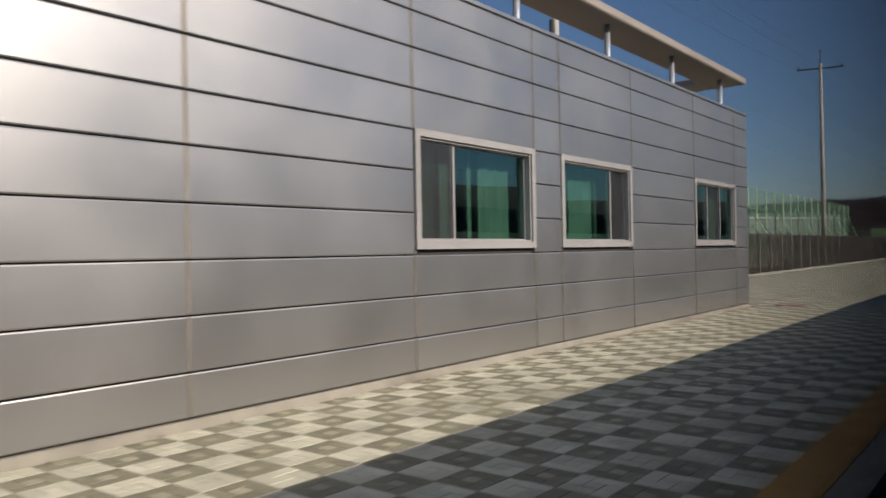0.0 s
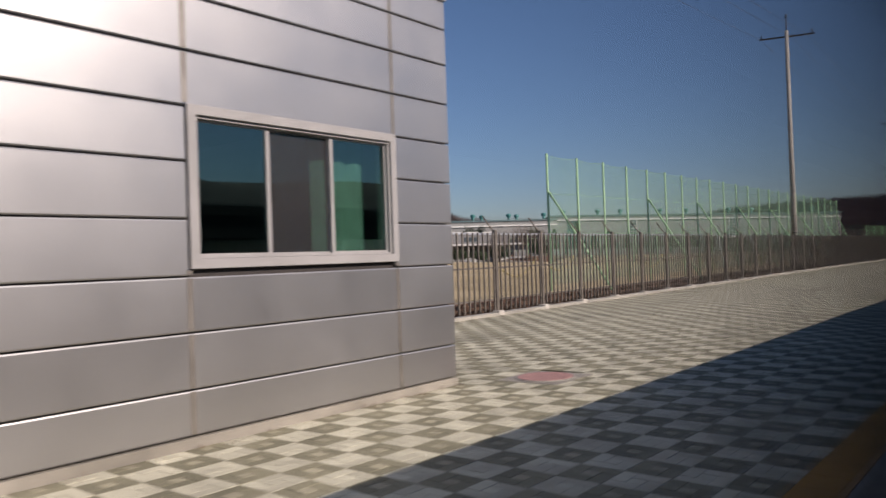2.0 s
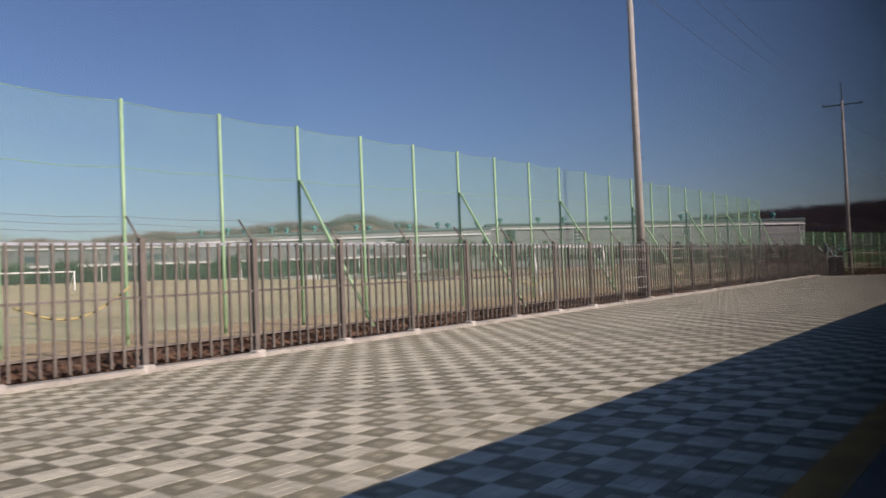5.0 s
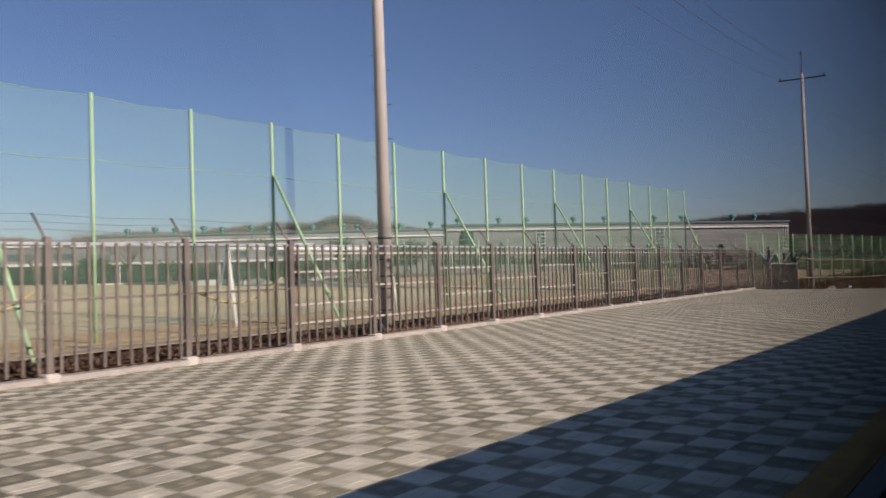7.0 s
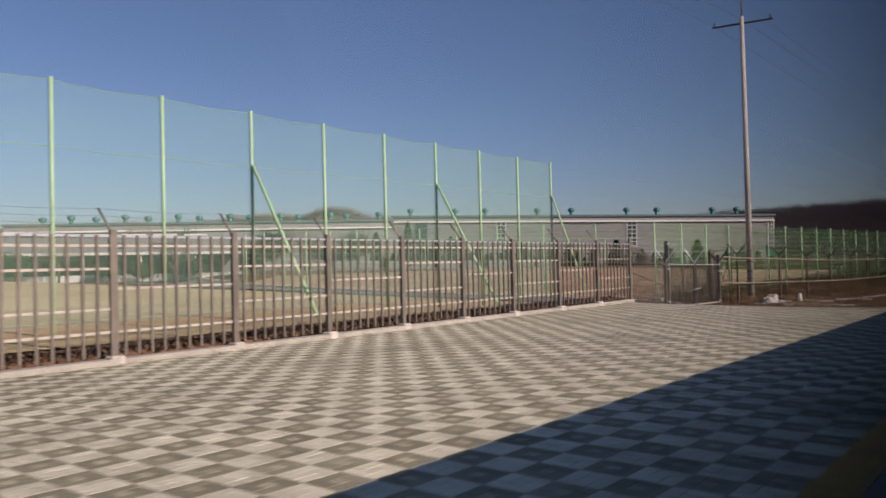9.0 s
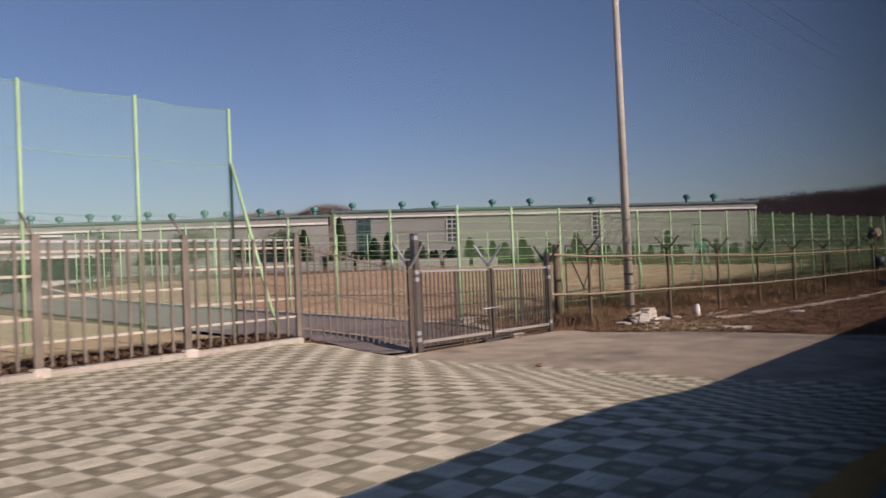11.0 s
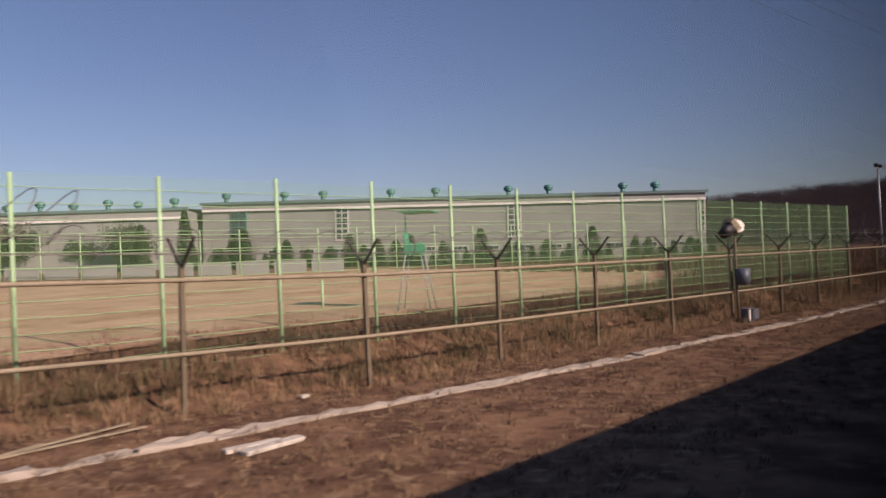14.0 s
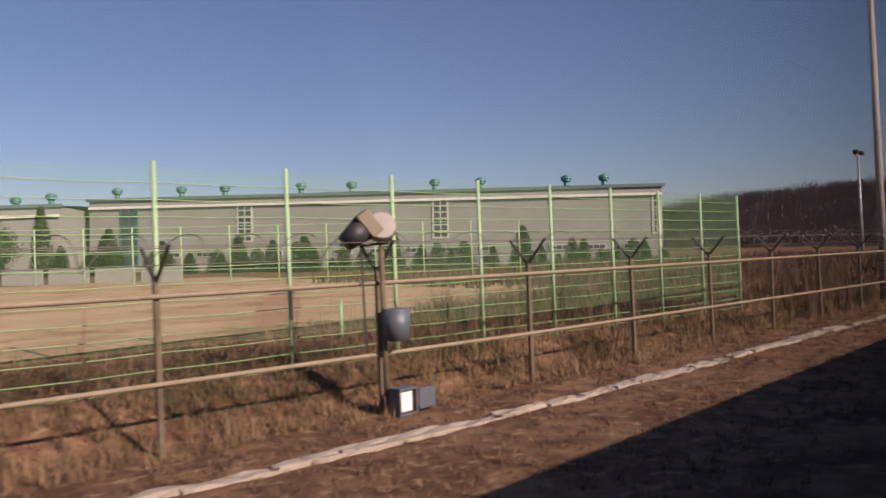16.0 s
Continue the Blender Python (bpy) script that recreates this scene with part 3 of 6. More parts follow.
bx(bm, WX0, WX1 + 0.015, WY - 0.02, WY + 0.3, WTOP - 0.02, WTOP + 0.03)
bx(bm, WX1 - 0.3, WX1 + 0.015, WY + 0.3, 11.42, WTOP - 0.02, WTOP + 0.03)
part("parapet_cap", bm, M_STEEL, station, "folded metal parapet cap")
ROWS = [0.07, 0.45, 0.92, 1.385, 1.86, 2.34, 2.80, 3.265, 3.73, 4.15, 4.49]
JOINTS = [WX0, -10.2, -6.7, -3.2, 0.2, 3.32, 6.17, 8.70, 9.42, 11.83, 14.71, 17.20, WX1]
def panel(bm, x0, x1, z0, z1):
    """Folded cassette: deep shadow joint above and below, tight rounded returns at the ends."""
    g, e, b = 0.0035, 0.007, 0.012
    z0, z1 = z0 + 0.008, z1 - 0.008
    pts = [(x0 + g, x1 - g, WY + 0.045, z0, z1), (x0 + g, x1 - g, WY + 0.006, z0, z1), (x0 + g + e, x1 - g - e, WY, z0 + b, z1 - b)]
    rings = [[bm.verts.new(c) for c in ((xa, y, za), (xb, y, za), (xb, y, zb), (xa, y, zb))] for xa, xb, y, za, zb in pts]
    for p, q in zip(rings, rings[1:]):
        for i in range(4):
            j = (i + 1) % 4
            bm.faces.new((p[i], p[j], q[j], q[i]))
    bm.faces.new(rings[2])


WINCOL = {6, 8, 10}
for c in range(len(JOINTS) - 1):
    for r in range(len(ROWS) - 1):
        if c in WINCOL and ROWS[r] > 1.3 and ROWS[r + 1] < 2.9:
            continue
        z0, z1 = ROWS[r], ROWS[r + 1]
        if c in WINCOL and r == 2:
            z1 = ROWS[3]
        bm = bm_new()
        panel(bm, JOINTS[c], JOINTS[c + 1], z0, z1)
        part("cladding_panel", bm, M_STEEL, station)
bm = bm_new()
for r in range(len(ROWS) - 1):
    bx(bm, WX1 - 0.045, WX1, WY + 0.012, 11.4, ROWS[r] + 0.009, ROWS[r + 1] - 0.009)
part("end_cladding", bm, M_STEEL, station, "steel panels on the end wall")

for x in JOINTS[1:-1]:
    spans = [(0.075, 4.48)]
    if x in (6.17, 8.70, 9.42, 11.83, 14.71, 17.20):
        spans = [(0.075, WZ0 - 0.01), (WZ1 + 0.01, 4.48)]
    for za, zb in spans:
        bm = bm_new()
        for z0, z1 in zip(ROWS, ROWS[1:]):
            a_, b_ = max(z0 + 0.016, za), min(z1 - 0.016, zb)
            if b_ > a_ + 0.02:
                bx(bm, x - 0.027, x + 0.027, WY - 0.0025, WY + 0.02, a_, b_)
        part("joint_strip", bm, M_SEAM, station, "weathered upright joint strip")

def window(x0, x1, z0, z1, bars, screened, parent):
    """bars: where the upright sash members stand, as shares of the width."""
    fr = bm_new()
    t = 0.085
    y0, y1 = WY - 0.02, WY + 0.2
    ring(fr, x0, x1, z0, z1, t, y0, y1)
    bevelled(fr, 0.004)
    w = part("window", fr, M_WINFRAME, parent, "white framed sliding window with tinted panes")
    inner = bm_new()
    ring(inner, x0 + t + 0.003, x1 - t - 0.003, z0 + t + 0.003, z1 - t - 0.003, 0.02, WY + 0.012, WY + 0.19)
    part("inner_frame", inner, M_WINFRAME, w)
    xs_ = [x0 + t] + [lerp(x0 + t, x1 - t, b) for b in bars] + [x1 - t]
    for k in range(len(xs_) - 1):
        yk = WY + 0.05 + (0.045 if k % 2 else 0.0)
        sa = bm_new()
        s = 0.042
        xa, xb, za, zb = xs_[k] - (0.02 if k else 0), xs_[k + 1] + (0.02 if k < len(xs_) - 2 else 0), z0 + t, z1 - t
        ring(sa, xa, xb, za, zb, s, yk, yk + 0.035)
        part("sash", sa, M_WINFRAME, w)
        pa = bm_new()
        pa.faces.new([pa.verts.new(c) for c in ((xa + s, yk + 0.017, za + s), (xb - s, yk + 0.017, za + s), (xb - s, yk + 0.017, zb - s), (xa + s, yk + 0.017, zb - s))])
        o = part("pane", pa, M_GLASS, w, "greenish tinted glass pane")
        o.visible_shadow = False
        if k == screened:
            sc = bm_new()
            bx(sc, xa + s, xb - s, yk - 0.006, yk - 0.004, za + s, zb - s)
            part("insect_screen", sc, M_SCREEN, w, "fine dark grey insect screen")
    return w

W1 = window(*OPEN[0], WZ0, WZ1, [0.29], 0, station)
W2 = window(*OPEN[1], WZ0, WZ1, [0.72], 1, station)
W3 = window(*OPEN[2], WZ0, WZ1, [0.33, 0.66], 1, station)
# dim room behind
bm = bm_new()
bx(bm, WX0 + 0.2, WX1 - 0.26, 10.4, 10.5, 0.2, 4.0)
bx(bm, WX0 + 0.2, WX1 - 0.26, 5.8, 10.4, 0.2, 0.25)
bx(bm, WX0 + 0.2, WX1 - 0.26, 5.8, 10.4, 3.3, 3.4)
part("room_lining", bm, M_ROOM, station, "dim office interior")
for xa, xb in ((6.25, 6.98), (7.05, 7.3), (7.62, 7.75), (7.86, 8.66), (9.5, 9.9), (9.98, 10.2), (10.26, 11.2), (14.8, 15.1), (16.3, 17.15)):
    bm = bm_new()
    n = int((xb - xa) / 0.05)
    for k in range(n):
        q0, q1 = xa + k * 0.05, xa + (k + 1) * 0.05
        d0, d1 = 0.02 * math.sin(k * 1.3), 0.02 * math.sin((k + 1) * 1.3)
        vs = [bm.verts.new(c) for c in ((q0, WY + 0.36 + d0, 1.2), (q1, WY + 0.36 + d1, 1.2), (q1, WY + 0.36 + d1, 2.74), (q0, WY + 0.36 + d0, 2.74))]
        bm.faces.new(vs)
    part("curtain", bm, M_GREENBLIND, station, "green pleated curtain")

# roof canopy
canopy = thing("roof_canopy", "flat tan canopy on short steel posts above the parapet", "canopy")
bm = bm_new()
bx(bm, -14, 19.05, 5.8, 6.65, 5.44, 5.6)
bevelled(bm, 0.02)
part("front_beam", bm, M_CANOPY, canopy)
bm = bm_new()
bx(bm, 18.15, 19.05, 6.655, 10.6, 5.445, 5.6)
part("end_beam", bevelled(bm, 0.02), M_CANOPY, canopy)
bm = bm_new()
bx(bm, -14, 18.145, 9.8, 10.6, 5.445, 5.6)
part("rear_beam", bevelled(bm, 0.02), M_CANOPY, canopy)
for x in [18.05 - 2.95 * k for k in range(0, 11)]:
    bm = bm_new()
    tube(bm, (x, 6.12, 4.0), (x, 6.12, 5.44), 0.055, n=12)
    part("post", bm, M_GALV, canopy)

# ---- steel fence along the platform ----
FS = 2.37
def fence_bay(material, label, rails, arm=True):
    """One bay at the origin: post at x=0, bars to the next post."""
    b = thing("steel_fence", label, "fence", "steel fence along the platform")
    bm = bm_new()
    bx(bm, -0.055, 0.055, -0.05, 0.05, 0.02, 2.33)
    part("post", bevelled(bm, 0.006), material, b)
    bm = bm_new()
    bx(bm, -0.12, 0.12, -0.17, 0.1, -0.05, 0.14)
    part("footing", bevelled(bm, 0.03), M_WSLAB, b, "pale concrete post footing")
    for z, rm in rails:
        bm = bm_new()
        bx(bm, 0.052, FS - 0.052, -0.018, 0.018, z, z + 0.045)
        part("rail", bm, rm, b)
    bar = bm_new()
    bx(bar, -0.020, 0.020, -0.020, 0.020, 0.14, 2.24)
    bme = mesh_of("bar", bar, material)
    n = 10
    for k in range(n):
        o = new("bar", bme)
        o.parent = b
        o.location = (0.05 + (FS - 0.1) * (k + 0.5) / n, -0.041, 0)
    if arm:
        bm = bm_new()
        tube(bm, (0, 0.03, 2.28), (-0.08, 0.34, 2.73), 0.022, n=6)
        part("barb_arm", bm, material, b)
    return b

PLAIN = ((0.42, M_FENCE), (1.28, M_FENCE), (2.2, M_GALV))
kinds = [fence_bay(M_FENCE, "weathered brown steel bar fence bay with angled wire arm", PLAIN),
         fence_bay(M_FENCE, "weathered brown steel bar fence bay with four pale rails", ((0.53, M_TAPE), (0.93, M_TAPE), (1.63, M_TAPE), (2.03, M_TAPE), (2.2, M_GALV))),
         fence_bay(M_FENCE, "weathered brown steel bar fence bay with three pale rails", ((0.53, M_TAPE), (1.28, M_TAPE), (2.03, M_TAPE), (2.2, M_GALV)))]
placed = set()
for k, (x, x1) in enumerate(zip(FX, FX[1:])):
    m = pose(x, fence_y(x), -0.15, 0, 0, math.degrees(0.0195)) @ Matrix.Diagonal(((x1 - x) / FS, 1, 1, 1))
    which = 0 if x < 58 else 1 + k % 2
    if which in placed:
        copy_thing(kinds[which], m)
    else:
        kinds[which].matrix_basis = m
        placed.add(which)
E0 = Vector((FX[-1], fence_y(FX[-1]), -0.16))
galv = fence_bay(M_GALV, "pale galvanised steel bar fence bay beside the station", ((0.37, M_GALV), (2.2, M_GALV)))
galv.matrix_basis = pose(FX[0] - 0.22 - FS, fence_y(FX[0] - 0.22 - FS), -0.15, 0, 0, math.degrees(0.0195))
for k in (2, 3):
    x = FX[0] - 0.22 - FS * k
    copy_thing(galv, pose(x, fence_y(x), -0.15, 0, 0, math.degrees(0.0195)))

gp = thing("galvanised_fence_post", "pale galvanised end post of the fence beside the station", "fence post")
bm = bm_new()
bx(bm, FX[0] - 0.27, FX[0] - 0.17, fence_y(25) - 0.05, fence_y(25) + 0.05, -0.2, 2.2)
part("post", bevelled(bm, 0.006), M_GALV, gp)
bm = bm_new()
tube(bm, (FX[0] - 0.22, fence_y(25) + 0.03, 2.15), (FX[0] - 0.3, fence_y(25) + 0.34, 2.6), 0.022, n=6)
part("barb_arm", bm, M_GALV, gp)

# barbed strands along the arms
strands = thing("barbed_wire", "thin barbed wire strands on the fence arms", "barbed wire")
for fr_, z in ((0.4, 2.31), (0.7, 2.44), (1.0, 2.57)):
    bm = bm_new()
    pts = []
    for x, x1 in zip(FX[1:], FX[2:]):
        pts.append((x - 0.08 * fr_, fence_y(x) + 0.03 + 0.31 * fr_, z))
        xm = (x + x1) / 2
        pts.append((xm, fence_y(xm) + 0.03 + 0.31 * fr_, z - 0.03))
    chain(bm, pts, 0.0035, 4)
    part("strand", bm, M_WIRE, strands)

# short return fence stepping down to the gate
GL, GR = Vector((95.98, 13.43, -0.89)), Vector((102.45, 13.6, -0.99))
ret = thing("return_fence", "brown steel bar fence stepping down to the gate post", "fence")
bm = bm_new()
bx(bm, -0.05, 0.05, -0.05, 0.05, 0, 2.36, Matrix.Translation(E0))
part("post", bevelled(bm, 0.006), M_FENCE, ret)
zl = lambda t: lerp(E0.z, GL.z, t)
for h in (0.3, 1.15, 2.08):
    bm = bm_new()
    tube(bm, E0 + Vector((0.05, 0, h)), GL + Vector((-0.06, 0, h)), 0.026, n=4)
    part("rail", bm, M_FENCE, ret)
rb = bm_new()
bx(rb, -0.017, 0.017, -0.012, 0.012, 0.16, 2.2)
rbm = mesh_of("bar", rb, M_FENCE)
for k in range(20):
    t = (k + 0.5) / 20
    o = new("bar", rbm)
    o.parent = ret
    o.location = E0.lerp(GL, t) + Vector((0, -0.03, 0))

# ---- double gate ----
M_GATE = mat("dull_galvanised_steel", (0.11, 0.095, 0.08), 0.5, metal=0.4, var=0.2, scale=3, spot=0.25)
M_BEAM = mat("weathered_galvanised_beam", (0.3, 0.28, 0.25), 0.5, metal=0.3, var=0.25, scale=4, spot=0.3)
M_DULL = mat("dark_worn_post_steel", (0.13, 0.12, 0.115), 0.4, metal=0.5, var=0.2, scale=4, spot=0.3)
gate = thing("double_gate", "grey-brown steel double gate with barbed arms, closed", "gate")
def upright(name, base, w, h, material, parent):
    bm = bm_new()
    bx(bm, -w, w, -w, w, 0, h, Matrix.Translation(base))
    return part(name, bevelled(bm, 0.008), material, parent)
upright("gate_post", GL, 0.085, 3.12, M_DULL, gate)
upright("gate_post", GL + Vector((-0.2, 0.02, 0)), 0.06, 2.42, M_GATE, gate)
upright("gate_post", GR, 0.085, 2.62, M_DULL, gate)
mid = GL.lerp(GR, 0.5)
for base, zs in ((GL, (0.28, 0.46, 1.86, 2.05, 2.95)), (GR, (0.3, 1.75, 2.08))):
    for z in zs:
        bm = bm_new()
        bx(bm, -0.088, 0.05, -0.088, 0.03, z, z + 0.11, Matrix.Translation(base))
        part("tape_band", bm, M_GALV, gate, "peeling white tape band")
for a, b2 in ((GL, mid), (mid, GR)):
    leaf_frame = bm_new()
    u = (b2 - a).normalized()
    pa, pb = a + u * 0.13, b2 - u * 0.05
    for h in (0.06, 0.15):
        tube(leaf_frame, pa + Vector((0, 0.03, h)), pb + Vector((0, 0.03, h)), 0.024, n=4)
    for p in (pa, pb):
        tube(leaf_frame, p + Vector((0, 0, 0.1)), p + Vector((0, 0, 2.15)), 0.05, n=4)
    lf = part("gate_leaf", leaf_frame, M_GATE, gate)
    bm = bm_new()
    tube(bm, pa + Vector((0, 0, 2.12)), pb + Vector((0, 0, 2.12)), 0.035, n=4)
    part("top_rail", bm, M_GALV, lf, "pale galvanised top rail")
    bm = bm_new()
    tube(bm, pa + Vector((0, -0.02, 0.27)), pb + Vector((0, -0.02, 0.27)), 0.055, n=4)
    part("bottom_beam", bm, M_BEAM, lf, "pale grey bottom beam")
    bm = bm_new()
    tube(bm, pa.lerp(pb, 0.5) + Vector((0, 0, 0.24)), pa.lerp(pb, 0.5) + Vector((0, 0, 2.12)), 0.032, n=4)
    for h in (0.72, 1.15, 1.5):
        tube(bm, pa + Vector((0, 0.02, h)), pb + Vector((0, 0.02, h)), 0.02, n=4)
    part("stiffener", bm, M_DULL, lf)
    gb = bm_new()
    bx(gb, -0.017, 0.017, -0.012, 0.012, 0.12, 2.1)
    gbm = mesh_of("bar", gb, M_GATE)
    for k in range(18):
        o = new("bar", gbm)
        o.parent = lf
        o.location = pa.lerp(pb, (k + 0.5) / 18) + Vector((0, -0.02, 0))
bm = bm_new()
tube(bm, mid + Vector((-0.5, -0.08, 0.98)), mid + Vector((0.45, -0.08, 1.0)), 0.022, n=6)
part("drop_bolt", bm, M_GALV, gate, "pale sliding bolt")
for p, am in ((GL + Vector((-0.2, 0, 0)), M_GALV), (GL.lerp(GR, 0.5), M_GALV), (GR, M_DARKST)):
    for s in (-1, 1):
        bm = bm_new()
        tube(bm, p + Vector((0, 0, 2.2)), p + Vector((0.06 * s, -0.46 * s, 2.85)), 0.04, n=5)
        part("barb_arm", bm, am, gate, "forked wire arm")
bm = bm_new()
bx(bm, mid.x - 0.45, mid.x + 0.3, mid.y - 0.16, mid.y - 0.02, mid.z + 0.0, mid.z + 0.1)
part("gate_wheel", bevelled(bm, 0.02), M_DARKST, gate)

# ---- tall green net ----
NX0, NS = 36.0, 2.594
def net_y(k):
    return 15.28 + 0.165 * k if k < 8 else 16.6 + 0.057 * (k - 8)
def net_x(k):
    return NX0 + NS * k if k < 7 else 54.16 + 2.534 * (k - 7) if k < 12 else 66.83 + 2.63 * (k - 12)
def net_foot(k):
    x = net_x(k)
    return Vector((x, net_y(k), open_z(x, net_y(k)) + 0.03))
NTOP = lambda k: 5.36 + 0.042 * min(k, 8) + 0.009 * max(0, k - 8)
for k in range(23):
    f = net_foot(k)
    p = thing("net_post", "tall pale green steel net post" + (" with slanting brace" if k in (0, 4, 7, 10, 13, 16, 19, 22) else ""), "net post", "posts of the tall green net")
    bm = bm_new()
    tube(bm, f - Vector((0, 0, 0.2)), (f.x, f.y, NTOP(k)), 0.044, n=8)
    part("post", bm, M_GREENP, p)
    if k in (0, 4, 7, 10, 13, 16, 19, 22):
        bm = bm_new()
        tube(bm, (f.x, f.y - 0.05, NTOP(k) - 1.5), (f.x + 0.15, f.y - (2.55 if k < 22 else 1.7), f.z), 0.045, n=8)
        part("brace", bm, M_GREENP, p)
net = thing("ball_net", "fine translucent green ball-stop net between posts", "net")
bm = bm_new()
prev = None
for k in range(23):
    for h in (0, 1):
        kk = k + 0.5 * h
        if kk > 22:
            break
        f = net_foot(kk)
        sag = 0.08 * h
        cur = [bm.verts.new((f.x, f.y + 0.06, lerp(f.z + 0.25, NTOP(kk) - 0.04 - sag, q))) for q in (0, 0.25, 0.5, 0.75, 1)]
        if prev:
            for a in range(4):
                bm.faces.new((prev[a], cur[a], cur[a + 1], prev[a + 1]))
        prev = cur
part("net_sheet", bm, M_NET, net)
bm = bm_new()
for i in range(22 * 38):
    k = i / 38
    f = net_foot(k)
    y = f.y + 0.064
    bm.faces.new([bm.verts.new(c) for c in ((f.x, y, f.z + 0.25), (f.x, y + 0.005, f.z + 0.25), (f.x, y + 0.005, NTOP(k) - 0.1), (f.x, y, NTOP(k) - 0.1))])
tagged(part("net_threads", bm, M_GREENP, net, "upright threads of the green net"), kind="stuff")
bm = bm_new()
for z in (0.0, -1.45):
    chain(bm, [(net_foot(k).x, net_foot(k).y + 0.06, NTOP(k) - 0.05 + z - (0.06 if k % 1 else 0)) for k in [0.5 * i for i in range(45)]], 0.008, 4)
part("edge_rope", bm, M_GWIRE, net)

# ---- low green fence beyond the gate ----
def gf_at(k):
    x = 152.05 - 2.427 * k if k < 3 else 144.77 - 2.66 * (k - 3) if k < 8 else 131.47 - 2.745 * (k - 8)
    return x, 11.05 + 0.105 * (152.0 - x)
GFT = lambda k: 3.39 + 0.016 * min(k, 8) - 0.14 * ramp01(k, 12, 15)
for k in range(0, 20):
    x, y = gf_at(k)
    z0 = open_z(x, y) - 0.1
    p = thing("green_fence_post", "pale green steel fence post", "fence post", "posts of the green wire fence")
    bm = bm_new()
    tube(bm, (x, y, z0), (x, y, GFT(k)), 0.045, n=8)
    part("post", bm, M_GREENP, p)
gw = thing("green_wire_fence", "thin green horizontal wires strung between posts", "wire fence")
for z in [-0.6 + 0.31 * i for i in range(13)]:
    bm = bm_new()
    chain(bm, [(*gf_at(k), z + (0.0 if k % 1 == 0 else -0.02)) for k in [0.5 * i for i in range(39)]], 0.009, 4)
    part("wire", bm, M_GWIRE, gw)
bm = bm_new()
prev = None
for k in range(20):
    x, y = gf_at(k)
    cur = [bm.verts.new((x, y + 0.05, z)) for z in (open_z(x, y) + 0.7, 1.5, 3.4)]
    if prev:
        for a in range(2):
            bm.faces.new((prev[a], cur[a], cur[a + 1], prev[a + 1]))
    prev = cur
M_NET2 = netting("green_net_light", (0.20, 0.42, 0.19), 0.105)
part("net_sheet", bm, M_NET2, gw)
bm = bm_new()
for i in range(int(19 * 2.7 / 0.06)):
    x, y = gf_at(i * 0.06 / 2.7)
    z0, z1 = open_z(x, y) + 0.1, 3.38
    bm.faces.new([bm.verts.new(c) for c in ((x, y + 0.052, z0), (x, y + 0.057, z0), (x, y + 0.057, z1), (x, y + 0.052, z1))])
tagged(part("net_threads", bm, M_GWIRE, gw, "upright threads of the green netting"), kind="stuff")
# the green fence turns the corner and follows the lane
def lane_at(k):
    y = 16.4 + 3.5 * k
    return 101.3 + 0.062 * (y - 16.4) + 0.0011 * (y - 15) ** 2, y
def lane_top(k):
    return GFT(19) + 0.035 * (lane_at(k)[1] - 16.4)
for k in range(1, 13):
    x, y = lane_at(k)
    p = thing("green_fence_post", "pale green steel fence post beside the lane", "fence post", "posts of the green fence along the lane")
    bm = bm_new()
    tube(bm, (x, y, open_z(x, y) - 0.1), (x, y, lane_top(k)), 0.05, n=8)
    part("post", bm, M_GREENP, p)
lw_ = thing("lane_wire_fence", "green rail and thin wires of the fence along the lane", "wire fence")
for f_, r_ in ((1.0, 0.011), (0.9, 0.01), (0.8, 0.01), (0.7, 0.012), (0.6, 0.01), (0.5, 0.012), (0.4, 0.01), (0.3, 0.01), (0.2, 0.01)):
    bm = bm_new()
    chain(bm, [(*lane_at(k), lerp(open_z(*lane_at(k)), lane_top(k), f_) - 0.02) for k in range(13)], r_, 4)
    part("wire", bm, M_GREENP if r_ > 0.011 else M_GWIRE, lw_)
bm = bm_new()
prev = None
for k in range(13):
    x, y = lane_at(k)
    cur = [bm.verts.new((x + 0.05, y, z)) for z in (open_z(x, y) + 0.3, lane_top(k) - 0.03)]
    if prev:
        bm.faces.new((prev[0], cur[0], cur[1], prev[1]))
    prev = cur
part("net_sheet", bm, M_NET2, lw_)
# ---- fence of forked posts ----
def ypost_at(k):
    x = 134.5 + 4.08 * k
    if k <= -6.5:
        return 104.95, 13.5
    if k < 2:
        y = 10.61 - 0.092 * (x - 134.5)
    else:
        y = 10.0 - 0.061 * (x - 142.66)
    return x, y
def forked_post():
    p = thing("forked_fence_post", "rusty brown post with forked arms for barbed wire", "fence post", "forked posts of the lineside fence")
    bm = bm_new()
    bx(bm, -0.045, 0.045, -0.045, 0.045, -0.2, 2.72)
    part("post", bevelled(bm, 0.008), M_RUST, p)
    for s in (-1, 1):
        bm = bm_new()
        tube(bm, (0, 0, 2.62), (0.04 * s, -0.5 * s, 3.18), 0.036, 0.032, n=5)
        part("arm", bm, M_DARKST, p)
    return p
yp = forked_post()
first = True
YK = list(range(-7, 12))
for k in YK:
    x, y = ypost_at(k)
    m = pose(x, y, open_z(x, y), 0.6 * math.sin(k * 2.1), 0.8 * math.sin(k * 3.3), -6)
    if first:
        yp.matrix_basis = m
        first = False
    else:
        copy_thing(yp, m)
